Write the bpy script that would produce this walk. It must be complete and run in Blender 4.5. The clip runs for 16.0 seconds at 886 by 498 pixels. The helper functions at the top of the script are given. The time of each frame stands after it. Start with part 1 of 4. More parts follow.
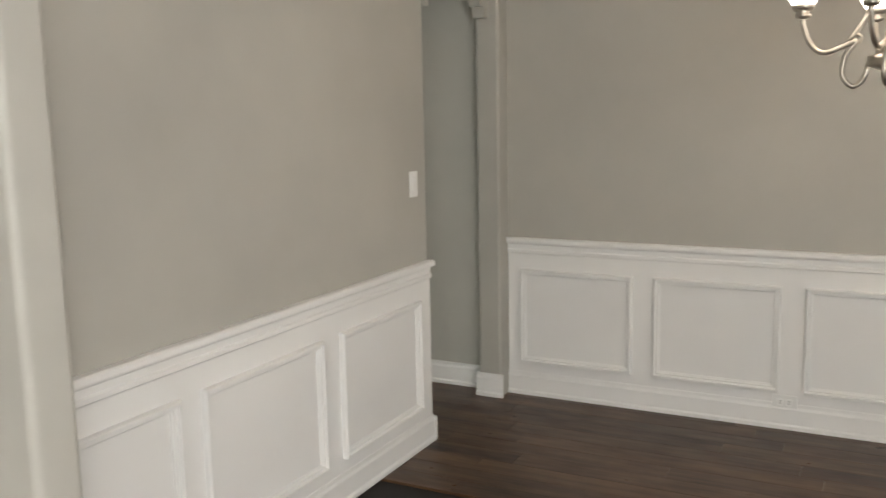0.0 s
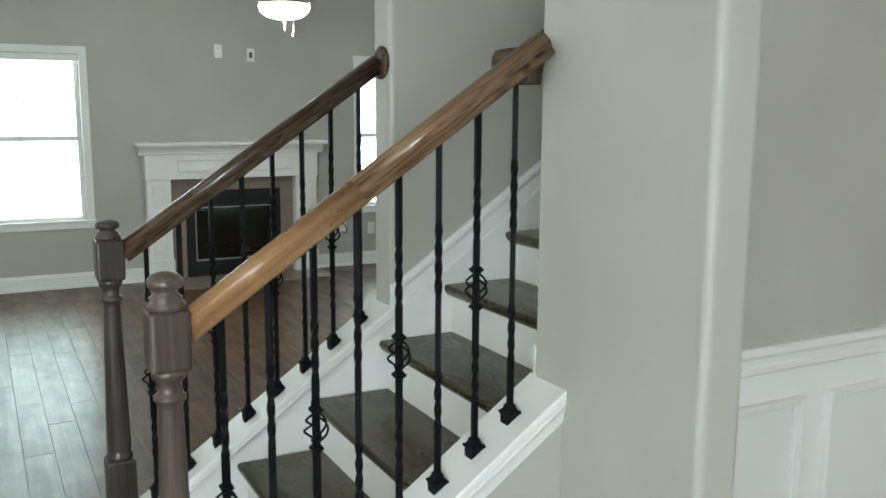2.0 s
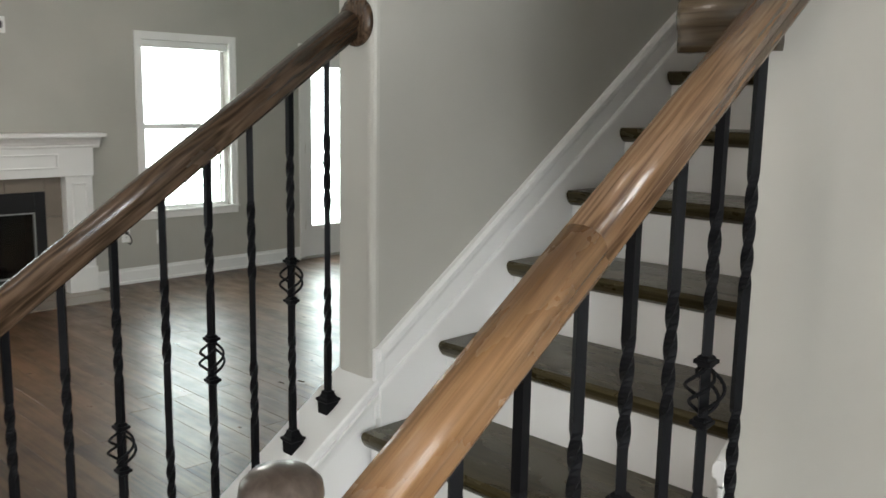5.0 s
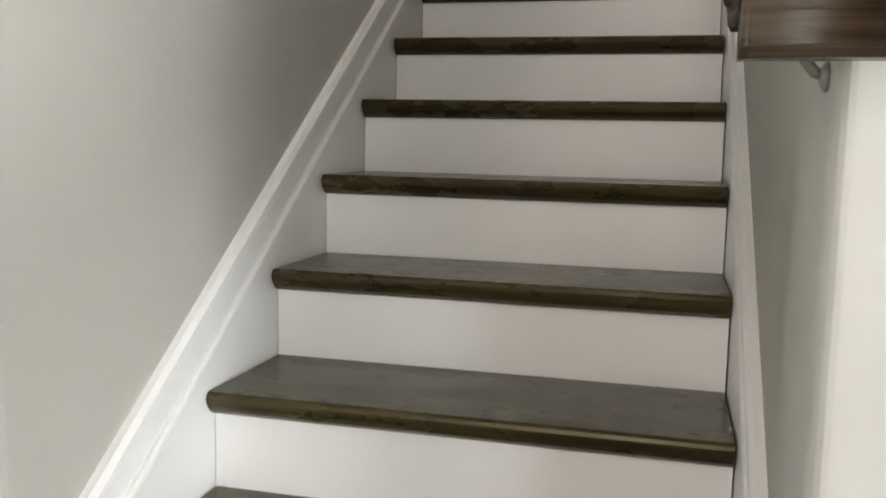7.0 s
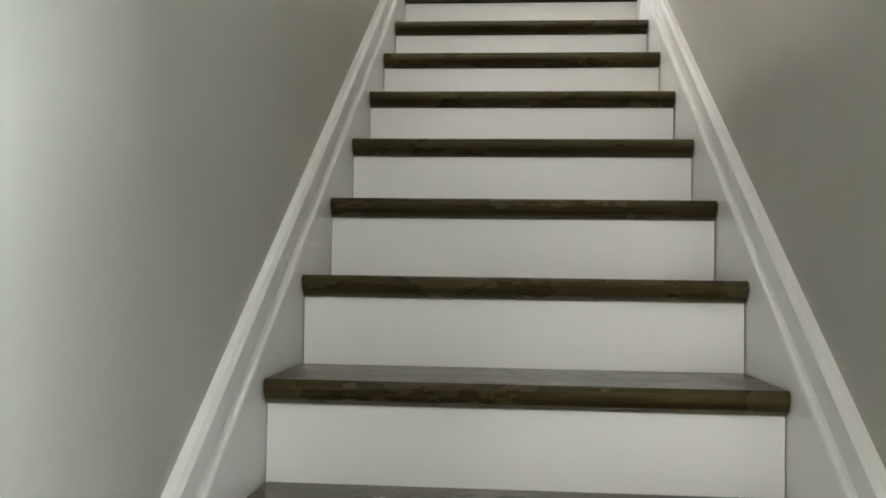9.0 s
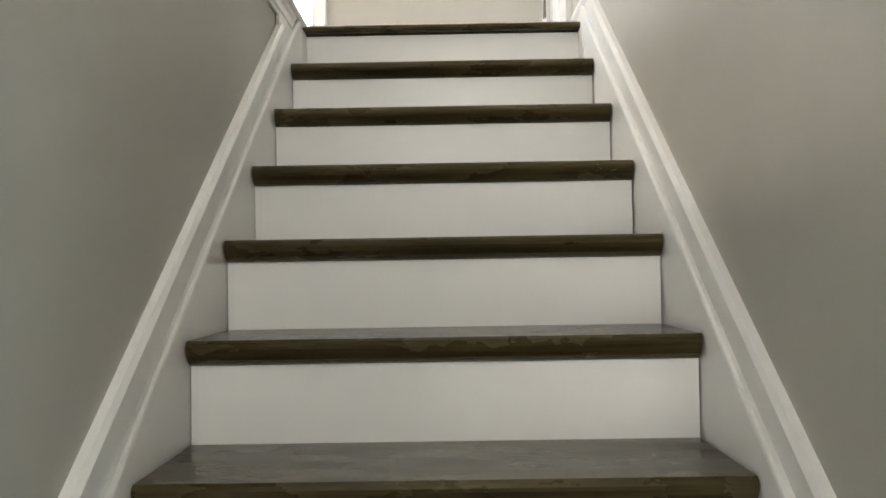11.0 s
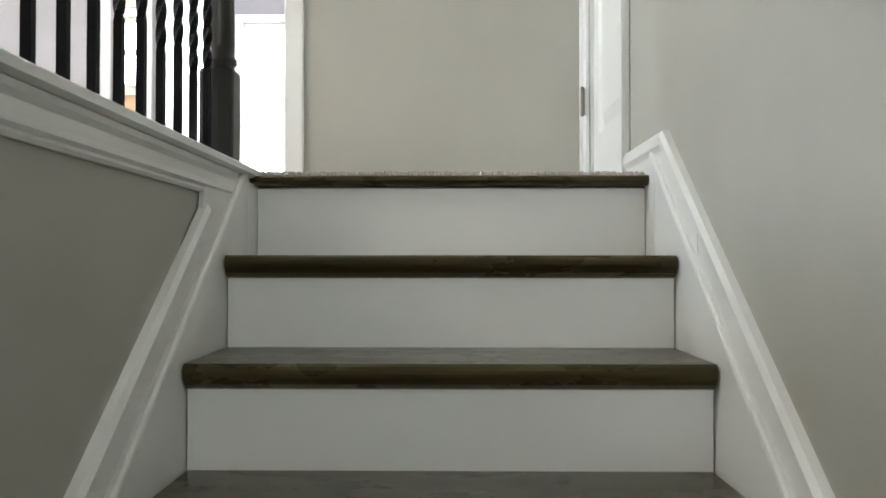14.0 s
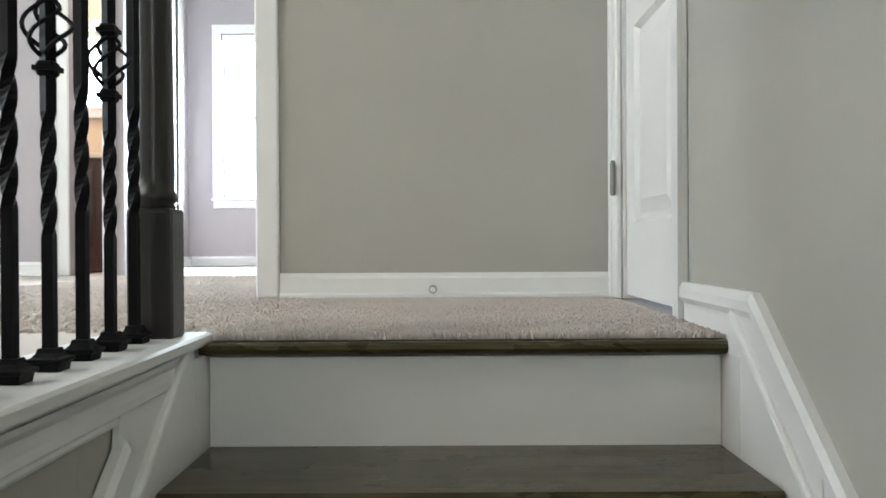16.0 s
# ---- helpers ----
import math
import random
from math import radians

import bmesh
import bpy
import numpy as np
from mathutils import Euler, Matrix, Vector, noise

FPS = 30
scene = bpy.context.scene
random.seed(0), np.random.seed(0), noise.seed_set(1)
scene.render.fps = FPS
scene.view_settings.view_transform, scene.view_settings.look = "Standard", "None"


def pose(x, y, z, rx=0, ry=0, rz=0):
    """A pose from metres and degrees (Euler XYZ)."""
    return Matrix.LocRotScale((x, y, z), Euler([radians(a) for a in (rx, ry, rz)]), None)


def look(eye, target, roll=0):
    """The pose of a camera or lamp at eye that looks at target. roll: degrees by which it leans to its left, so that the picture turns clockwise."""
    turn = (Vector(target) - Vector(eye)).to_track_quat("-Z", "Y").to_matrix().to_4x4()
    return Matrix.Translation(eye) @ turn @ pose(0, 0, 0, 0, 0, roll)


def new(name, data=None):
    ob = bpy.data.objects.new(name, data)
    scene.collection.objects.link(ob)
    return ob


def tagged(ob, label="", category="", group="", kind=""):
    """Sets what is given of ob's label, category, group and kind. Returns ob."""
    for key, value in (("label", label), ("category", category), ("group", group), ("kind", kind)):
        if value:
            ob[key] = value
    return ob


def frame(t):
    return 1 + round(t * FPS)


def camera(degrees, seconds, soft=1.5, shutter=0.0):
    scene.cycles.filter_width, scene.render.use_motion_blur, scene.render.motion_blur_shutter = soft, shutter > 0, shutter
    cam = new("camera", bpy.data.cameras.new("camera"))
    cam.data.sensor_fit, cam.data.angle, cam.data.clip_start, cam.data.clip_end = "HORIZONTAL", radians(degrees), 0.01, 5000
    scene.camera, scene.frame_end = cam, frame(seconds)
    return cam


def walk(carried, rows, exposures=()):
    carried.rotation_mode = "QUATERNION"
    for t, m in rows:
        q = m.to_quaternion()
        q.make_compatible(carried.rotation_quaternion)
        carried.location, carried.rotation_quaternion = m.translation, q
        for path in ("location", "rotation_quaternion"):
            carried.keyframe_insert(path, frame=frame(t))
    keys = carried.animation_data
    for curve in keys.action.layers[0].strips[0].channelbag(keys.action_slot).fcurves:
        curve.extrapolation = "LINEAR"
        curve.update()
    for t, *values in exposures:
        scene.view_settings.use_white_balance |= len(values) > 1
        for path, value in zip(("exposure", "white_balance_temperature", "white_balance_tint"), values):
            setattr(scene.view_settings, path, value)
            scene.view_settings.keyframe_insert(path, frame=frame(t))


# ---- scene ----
cam = camera(53.26, 16.0, shutter=0.2)

PATH = [
    (0, (2.986, -0.020, 1.558), (2.085, 1.739, 1.253), -1.08),
    (0.5, (2.934, -0.043, 1.541), (1.757, 1.548, 1.251), -1.13),
    (1, (2.898, -0.077, 1.537), (1.454, 1.277, 1.249), -0.88),
    (1.5, (2.866, -0.138, 1.545), (1.220, 0.958, 1.242), -0.32),
    (2, (2.795, -0.197, 1.539), (1.049, 0.726, 1.222), 0.36),
    (2.5, (2.662, -0.283, 1.543), (0.907, 0.619, 1.217), 0.86),
    (3, (2.525, -0.350, 1.539), (0.782, 0.571, 1.204), 1.20),
    (3.2, (2.461, -0.352, 1.536), (0.721, 0.573, 1.200), 1.24),
    (5.3, (1.416, -0.238, 1.500), (0.137, 1.265, 1.177), 1.04),
    (5.5, (1.329, -0.199, 1.491), (0.134, 1.373, 1.175), 1.14),
    (6, (1.102, -0.123, 1.494), (0.251, 1.661, 1.189), 1.85),
    (6.5, (0.921, -0.008, 1.498), (0.272, 1.860, 1.196), 0.83),
    (7, (0.759, 0.207, 1.520), (0.269, 2.131, 1.277), 1.19),
    (7.5, (0.646, 0.381, 1.557), (0.261, 2.340, 1.437), 1.45),
    (8, (0.507, 0.578, 1.584), (0.294, 2.564, 1.498), 1.60),
    (8.5, (0.431, 0.707, 1.683), (0.224, 2.695, 1.738), 1.41),
    (9, (0.421, 0.844, 1.789), (0.264, 2.836, 1.864), 0.89),
    (9.2, (0.429, 0.936, 1.833), (0.323, 2.932, 1.900), 0.71),
    (11.3, (0.459, 1.374, 2.139), (0.445, 3.374, 2.184), -0.92),
    (11.5, (0.472, 1.395, 2.179), (0.444, 3.394, 2.214), -0.57),
    (12, (0.447, 1.565, 2.305), (0.437, 3.565, 2.333), -1.30),
    (12.5, (0.464, 1.742, 2.390), (0.454, 3.741, 2.441), -0.62),
    (13, (0.471, 1.873, 2.493), (0.451, 3.872, 2.558), -0.33),
    (13.5, (0.435, 2.034, 2.609), (0.412, 4.034, 2.652), 0.04),
    (14, (0.445, 2.182, 2.684), (0.420, 4.182, 2.717), 0.03),
    (14.5, (0.477, 2.298, 2.815), (0.435, 4.297, 2.825), -0.03),
    (15, (0.433, 2.441, 2.864), (0.388, 4.441, 2.872), -0.01),
    (15.5, (0.393, 2.530, 3.006), (0.360, 4.530, 3.016), -0.85),
    (16, (0.404, 2.664, 3.046), (0.400, 4.664, 3.033), -0.30),
]
EXPOSURES = [
    (0, -0.22, 7150, 17), (0.5, -0.28, 7150, 17), (1, -0.27, 6750, 10), (2, -0.28, 6300, 6), (2.5, -0.13, 6400, 8), (3.2, -0.13, 6400, 8), (5.3, -0.16, 6750, 16), (6.5, 0.42, 6800, 18),
    (7.5, 0.97, 6600, 13), (9.2, 1.25, 6400, 8), (11.5, 1.42, 6550, 11), (12, 1.32, 6500, 9), (13, 1.0, 6300, 7), (14.5, 0.75, 6050, 5), (16, 0.48, 6050, 5)]
walk(cam, [(t, look(e, g, r)) for t, e, g, r in PATH], EXPOSURES)

# ---- dimensions ----
RISE, RUN, STEPS, WIDE = 0.18, 0.2594, 16, 0.875
START_Y = -0.012         # the nosing line meets the floor here
SLOPE = RISE / RUN
FACE_Y = 1.08            # where the walls beside the stair begin
LAND = RISE * STEPS      # upper floor
TOP_Y = START_Y + RUN * STEPS      # nosing of the upper floor
WALL_R, DINE_X = 0.898, 1.06
WALL_L, LIVE_L = -0.022, -0.16
LIV_X, FRONT_Y, BACK_Y, EAST_X = -5.2, -3.4, 7.6, 5.2
CEIL, CEIL_UP = 2.62, 5.35
HALL_Y = 5.212             # wall that faces the head of the stair


# ---- world and lights ----
world = bpy.data.worlds.new("sky")
scene.world = world
world.use_nodes = True
wn = world.node_tree.nodes
sky = wn.new("ShaderNodeTexSky")
sky.sky_type, sky.sun_disc = "NISHITA", False
sky.sun_elevation, sky.sun_rotation = radians(40), radians(200)
world.node_tree.links.new(sky.outputs[0], wn["Background"].inputs[0])
wn["Background"].inputs[1].default_value = 0.12


def area(name, eye, target, w, h, power, colour):
    data = bpy.data.lights.new(name, "AREA")
    data.shape, data.size, data.size_y, data.energy, data.color = "RECTANGLE", w, h, power, colour
    ob = new(name, data)
    ob.matrix_world = look(eye, target)
    return ob


def bulb(name, place, power, colour, radius=0.05):
    data = bpy.data.lights.new(name, "POINT")
    data.energy, data.color, data.shadow_soft_size = power, colour, radius
    ob = new(name, data)
    ob.location = place
    return ob


DAY = (0.88, 0.96, 1.0)
FOYER_DAY = (0.87, 0.96, 0.97)
FRONT_FILL = (1.0, 0.965, 0.89)
GARDEN_DAY = (0.80, 0.98, 0.95)
WARM = (1.0, 0.80, 0.58)
HALL_WARM = (1.0, 0.91, 0.79)
area("daylight_window_1", (LIV_X - 0.16, 0.14, 1.26), (0, 0.14, 1.26), 0.9, 1.4, 48, GARDEN_DAY)
area("daylight_window_2", (LIV_X - 0.16, 3.505, 1.26), (0, 3.505, 1.26), 0.76, 1.4, 48, GARDEN_DAY)
area("daylight_glass_door", (LIV_X - 0.16, 5.03, 1.05), (0, 5.03, 1.05), 0.45, 1.6, 44, GARDEN_DAY)
area("daylight_dining_window", (EAST_X + 0.10, 2.05, 1.5), (0, 1.9, 1.5), 1.6, 1.4, 12, DAY)
area("daylight_foyer_window", (EAST_X + 0.10, -1.9, 1.45), (0, -1.2, 1.45), 1.7, 1.8, 195, FOYER_DAY)
# added fill through an unseen window, lifts the right stair wall
area("entrance_fill", (-1.5, FRONT_Y - 0.10, 1.35), (-1.2, 3, 1.35), 0.95, 1.9, 21, FRONT_FILL)
# added fill from an unseen front window, reaches deeper along the left stair wall
area("front_right_fill", (3.95, FRONT_Y - 0.10, 1.45), (2.3, 3, 1.45), 1.0, 1.7, 52, FOYER_DAY)
# added fill from an unseen high window, to brighten the risers
area("high_window_fill", (0.45, FRONT_Y - 0.10, 4.1), (0.45, 5, 3.6), 0.95, 1.5, 30, FRONT_FILL)
area("daylight_bedroom_window", (-0.805, 9.16, LAND + 1.08), (-0.805, 0, LAND + 1.06), 0.80, 1.22, 125, DAY)
# added daylight for the upper hall, its window is out of view
area("hall_fill", (-4.66, 4.6, 4.2), (0, 4.6, 4.2), 1.2, 1.4, 58, DAY)
bulb("hall_bulb", (-3.0, 3.0, 5.18), 90, HALL_WARM, 0.17)
bulb("fan_bulb", (-3.0, 1.673, 2.05), 30, (1.0, 0.97, 0.9), 0.06)


# ---- materials ----
def shader(name, rough=0.5, metal=0.0):
    m = bpy.data.materials.new(name)
    m.use_nodes = True
    b = m.node_tree.nodes["Principled BSDF"]
    b.inputs["Roughness"].default_value, b.inputs["Metallic"].default_value = rough, metal
    return m, m.node_tree.nodes, m.node_tree.links, b


def painted(name, colour, rough=0.5, grain=350.0, bump=0.05, spread=0.06):
    """Paint: a slow drift of tone and a fine rolled texture."""
    m, n, l, b = shader(name, rough)
    at = n.new("ShaderNodeTexCoord")
    slow, fine, ramp, bm_node = n.new("ShaderNodeTexNoise"), n.new("ShaderNodeTexNoise"), n.new("ShaderNodeValToRGB"), n.new("ShaderNodeBump")
    slow.inputs["Scale"].default_value, slow.inputs["Detail"].default_value = 1.7, 4
    fine.inputs["Scale"].default_value, fine.inputs["Detail"].default_value = grain, 2
    for k in (0, 1):
        f = 1 + spread * (k * 2 - 1)
        ramp.color_ramp.elements[k].color = (*[c * f for c in colour], 1)
        ramp.color_ramp.elements[k].position = 0.3 + 0.4 * k
    l.new(at.outputs["Object"], slow.inputs["Vector"])
    l.new(at.outputs["Object"], fine.inputs["Vector"])
    l.new(slow.outputs[0], ramp.inputs[0])
    l.new(ramp.outputs[0], b.inputs["Base Color"])
    l.new(fine.outputs[0], bm_node.inputs["Height"])
    bm_node.inputs["Strength"].default_value, bm_node.inputs["Distance"].default_value = bump, 0.002
    l.new(bm_node.outputs[0], b.inputs["Normal"])
    return m


def wood(name, dark, mid, light, axis, rough=0.3, fine=90.0, along=3.0, bump=0.15, vary=0.0, tilt=0.0, mottle=0.0, figure=0.0):
    """Stained wood with grain along one axis, blotches and pores; vary: how far single pieces differ; mottle: cloudy stain; figure: arched growth rings."""
    m, n, l, b = shader(name, rough)
    at, info = n.new("ShaderNodeTexCoord"), n.new("ShaderNodeObjectInfo")
    shift, mapping = n.new("ShaderNodeVectorMath"), n.new("ShaderNodeMapping")
    shift.operation = "ADD"
    l.new(at.outputs["Object"], shift.inputs[0])
    scale_node = n.new("ShaderNodeMath")
    scale_node.operation = "MULTIPLY"
    scale_node.inputs[1].default_value = 37.0 if vary else 5.0
    l.new(info.outputs["Random"], scale_node.inputs[0])
    l.new(scale_node.outputs[0], shift.inputs[1])
    size = [fine, fine, fine]
    size["xyz".index(axis)] = along
    mapping.inputs["Scale"].default_value = size
    lean = n.new("ShaderNodeVectorRotate")
    lean.rotation_type = "X_AXIS"
    lean.inputs["Angle"].default_value = -tilt
    l.new(shift.outputs[0], lean.inputs["Vector"])
    l.new(lean.outputs[0], mapping.inputs["Vector"])
    grain, blotch, ramp = n.new("ShaderNodeTexNoise"), n.new("ShaderNodeTexNoise"), n.new("ShaderNodeValToRGB")
    grain.inputs["Scale"].default_value, grain.inputs["Detail"].default_value, grain.inputs["Distortion"].default_value = 1.0, 6, 0.6
    blotch.inputs["Scale"].default_value, blotch.inputs["Detail"].default_value = 0.16, 3
    l.new(mapping.outputs[0], grain.inputs["Vector"])
    l.new(mapping.outputs[0], blotch.inputs["Vector"])
    both = n.new("ShaderNodeMath")
    both.operation = "MULTIPLY_ADD"
    both.inputs[1].default_value = 0.45
    l.new(blotch.outputs[0], both.inputs[0])
    half = n.new("ShaderNodeMath")
    half.operation = "MULTIPLY_ADD"
    half.inputs[1].default_value, half.inputs[2].default_value = 0.55, 0.0
    l.new(grain.outputs[0], half.inputs[0])
    l.new(half.outputs[0], both.inputs[2])
    last = both
    if vary:
        one = n.new("ShaderNodeMath")
        one.operation = "MULTIPLY_ADD"
        one.inputs[1].default_value = vary
        l.new(info.outputs["Random"], one.inputs[0])
        l.new(both.outputs[0], one.inputs[2])
        last = one
    def more(socket, amount, bias):
        nonlocal last
        add = n.new("ShaderNodeMath")
        add.operation = "MULTIPLY_ADD"
        add.inputs[1].default_value = amount
        less = n.new("ShaderNodeMath")
        less.operation = "ADD"
        less.inputs[1].default_value = -bias * amount
        l.new(socket, add.inputs[0])
        l.new(last.outputs[0], less.inputs[0])
        l.new(less.outputs[0], add.inputs[2])
        last = add
    if mottle:
        cloud, stretch = n.new("ShaderNodeTexNoise"), n.new("ShaderNodeMapping")
        near = [9.0, 9.0, 9.0]
        near["xyz".index(axis)] = 4.0
        stretch.inputs["Scale"].default_value = near
        cloud.inputs["Scale"].default_value, cloud.inputs["Detail"].default_value, cloud.inputs["Roughness"].default_value = 1.0, 5, 0.6
        l.new(lean.outputs[0], stretch.inputs["Vector"])
        l.new(stretch.outputs[0], cloud.inputs["Vector"])
        more(cloud.outputs[0], mottle, 0.5)
        shine = n.new("ShaderNodeMapRange")
        shine.inputs["From Min"].default_value, shine.inputs["From Max"].default_value = 0.3, 0.7
        shine.inputs["To Min"].default_value, shine.inputs["To Max"].default_value = rough * 1.25, rough * 0.8
        l.new(cloud.outputs[0], shine.inputs["Value"])
        l.new(shine.outputs[0], b.inputs["Roughness"])
    if figure:
        arch, slow_map = n.new("ShaderNodeTexWave"), n.new("ShaderNodeMapping")
        size = [1.0, 1.0, 1.0]
        size["xyz".index(axis)] = 0.22
        slow_map.inputs["Scale"].default_value = size
        arch.bands_direction = "Y" if axis == "x" else "X"
        arch.inputs["Scale"].default_value, arch.inputs["Distortion"].default_value = 24.0, 18.0
        arch.inputs["Detail"].default_value, arch.inputs["Detail Scale"].default_value = 2.0, 0.6
        l.new(lean.outputs[0], slow_map.inputs["Vector"])
        l.new(slow_map.outputs[0], arch.inputs["Vector"])
        more(arch.outputs["Fac"], figure, 0.6)
    ramp.color_ramp.elements[0].position, ramp.color_ramp.elements[0].color = 0.33, (*dark, 1)
    ramp.color_ramp.elements[1].position, ramp.color_ramp.elements[1].color = 0.72, (*light, 1)
    e = ramp.color_ramp.elements.new(0.5)
    e.color = (*mid, 1)
    l.new(last.outputs[0], ramp.inputs[0])
    l.new(ramp.outputs[0], b.inputs["Base Color"])
    bn = n.new("ShaderNodeBump")
    bn.inputs["Strength"].default_value, bn.inputs["Distance"].default_value = bump, 0.002
    l.new(grain.outputs[0], bn.inputs["Height"])
    l.new(bn.outputs[0], b.inputs["Normal"])
    return m


def plain(name, colour, rough=0.5, metal=0.0):
    m, n, l, b = shader(name, rough, metal)
    tex, ramp = n.new("ShaderNodeTexNoise"), n.new("ShaderNodeValToRGB")
    tex.inputs["Scale"].default_value = 25.0
    for k in (0, 1):
        ramp.color_ramp.elements[k].color = (*[c * (0.88 + 0.24 * k) for c in colour], 1)
    l.new(tex.outputs[0], ramp.inputs[0])
    l.new(ramp.outputs[0], b.inputs["Base Color"])
    return m


def glowing(name, colour, strength):
    m, n, l, b = shader(name, 0.4)
    b.inputs["Base Color"].default_value = (*colour, 1)
    b.inputs["Emission Color"].default_value, b.inputs["Emission Strength"].default_value = (*colour, 1), strength
    return m


def glass(name, rough=0.0):
    m, n, l, b = shader(name, rough)
    b.inputs["Transmission Weight"].default_value, b.inputs["IOR"].default_value = 1.0, 1.45
    return m


GREIGE = painted("greige_wall_paint", (0.425, 0.411, 0.370), 0.55, 300, 0.06)
WHITE = painted("white_trim_paint", (0.80, 0.792, 0.775), 0.32, 120, 0.02, 0.03)
CEILING_WHITE = painted("ceiling_paint", (0.78, 0.78, 0.76), 0.8, 200, 0.1, 0.03)
LILAC = painted("pale_bedroom_paint", (0.42, 0.385, 0.395), 0.6, 300, 0.06)
TREAD = wood("dark_tread_stain", (0.008, 0.0060, 0.0028), (0.034, 0.026, 0.0115), (0.074, 0.057, 0.026), "x", 0.27, 60, 2.6, 0.06, 0.05, mottle=0.28)
TREAD.node_tree.nodes["Principled BSDF"].inputs["Specular IOR Level"].default_value = 0.5
TREAD.node_tree.nodes["Principled BSDF"].inputs["Specular Tint"].default_value = (1.0, 0.89, 0.60, 1)
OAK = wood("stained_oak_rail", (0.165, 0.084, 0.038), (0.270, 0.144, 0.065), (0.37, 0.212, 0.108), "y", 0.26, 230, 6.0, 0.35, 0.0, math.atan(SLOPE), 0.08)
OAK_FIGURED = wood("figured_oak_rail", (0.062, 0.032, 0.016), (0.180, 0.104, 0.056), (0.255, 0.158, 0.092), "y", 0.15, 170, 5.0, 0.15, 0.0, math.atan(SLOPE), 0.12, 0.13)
# darker brown than OAK, for the west, wall and upper rails
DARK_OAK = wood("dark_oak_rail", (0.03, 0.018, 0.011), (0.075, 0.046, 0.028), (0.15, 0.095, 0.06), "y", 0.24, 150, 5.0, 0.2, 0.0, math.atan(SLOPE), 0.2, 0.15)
MID_OAK = wood("brown_oak_rail", (0.022, 0.014, 0.008), (0.056, 0.038, 0.022), (0.11, 0.076, 0.045), "x", 0.26, 150, 5.0, 0.2)
NEWEL = wood("grey_brown_newel_stain", (0.032, 0.022, 0.017), (0.074, 0.054, 0.043), (0.13, 0.098, 0.080), "z", 0.3, 110, 4.0, 0.18)
NEWEL_GREY = wood("dark_grey_newel_stain", (0.020, 0.016, 0.014), (0.046, 0.037, 0.032), (0.085, 0.070, 0.060), "z", 0.3, 110, 4.0, 0.18)
PLANK = wood("dark_plank_floor", (0.016, 0.0075, 0.0035), (0.060, 0.029, 0.0135), (0.125, 0.064, 0.032), "x", 0.34, 60, 1.8, 0.15, 0.12, mottle=0.40)
PLANK.node_tree.nodes["Principled BSDF"].inputs["Specular IOR Level"].default_value = 0.4
SUBFLOOR = plain("dark_joint", (0.012, 0.009, 0.007), 0.7)
IRON = plain("black_iron", (0.005, 0.005, 0.006), 0.55)
IRON.node_tree.nodes["Principled BSDF"].inputs["Specular IOR Level"].default_value = 0.1
BRACKET = plain("dull_bracket_metal", (0.34, 0.32, 0.28), 0.45, 0.6)
RIM = plain("dull_rim_metal", (0.42, 0.43, 0.43), 0.4, 1.0)
HINGE = plain("dull_hinge_nickel", (0.22, 0.21, 0.19), 0.4, 1.0)
NICKEL = plain("brushed_nickel", (0.50, 0.46, 0.40), 0.28, 1.0)
BLACK = plain("firebox_black", (0.008, 0.008, 0.009), 0.35)
SOOT = plain("firebox_lining", (0.02, 0.019, 0.018), 0.9)
STONE_TILE = painted("brown_stone_tile", (0.215, 0.178, 0.145), 0.3, 40, 0.1, 0.2)
PLASTIC = plain("white_plastic", (0.80, 0.80, 0.78), 0.35)
SLOT = plain("dark_slot", (0.05, 0.05, 0.05), 0.6)
# beige holds the warm light on the bathroom wall
BATH_WARM_LIT = painted("warm_lit_bathroom_paint", (0.55, 0.44, 0.32), 0.55, 300, 0.06)
CARPET = painted("beige_carpet", (0.63, 0.565, 0.52), 1.0, 260, 0.6, 0.05)
GLASS = glass("clear_glass")
FIRE_GLASS = glass("fire_glass")
SHADE = glowing("lit_frosted_glass", (1.0, 0.95, 0.86), 9.0)
FAN_BOWL = glowing("lit_fan_bowl", (1.0, 0.98, 0.94), 12.0)
CABINET = wood("brown_vanity", (0.05, 0.03, 0.024), (0.10, 0.062, 0.05), (0.15, 0.10, 0.08), "z", 0.4)
BLADE = wood("fan_blade_wood", (0.03, 0.016, 0.01), (0.07, 0.038, 0.022), (0.12, 0.07, 0.04), "x", 0.35)
BLIND = painted("white_blind", (0.82, 0.82, 0.80), 0.5, 60, 0.02, 0.03)


# ---- mesh helpers ----
def world_of(ob):
    if ob.parent is None:
        return ob.matrix_basis.copy()
    return world_of(ob.parent) @ ob.matrix_parent_inverse @ ob.matrix_basis


def under(ob, parent):
    if parent is not None:
        ob.parent = parent
        ob.matrix_parent_inverse = world_of(parent).inverted()
    return ob


def finish(bm, name, material, smooth=False):
    bmesh.ops.recalc_face_normals(bm, faces=bm.faces)
    me = bpy.data.meshes.new(name)
    bm.to_mesh(me)
    bm.free()
    me.materials.append(material)
    for p in me.polygons:
        p.use_smooth = smooth
    return me


def part(name, bm, material, parent=None, label="", smooth=False):
    ob = new(name, finish(bm, name, material, smooth))
    if label:
        ob["label"] = label
    return under(ob, parent)


def base(name, place, label, category, group="", kind=""):
    ob = new(name)
    ob.location = place
    ob.empty_display_size = 0.1
    return tagged(ob, label, category, group, kind)


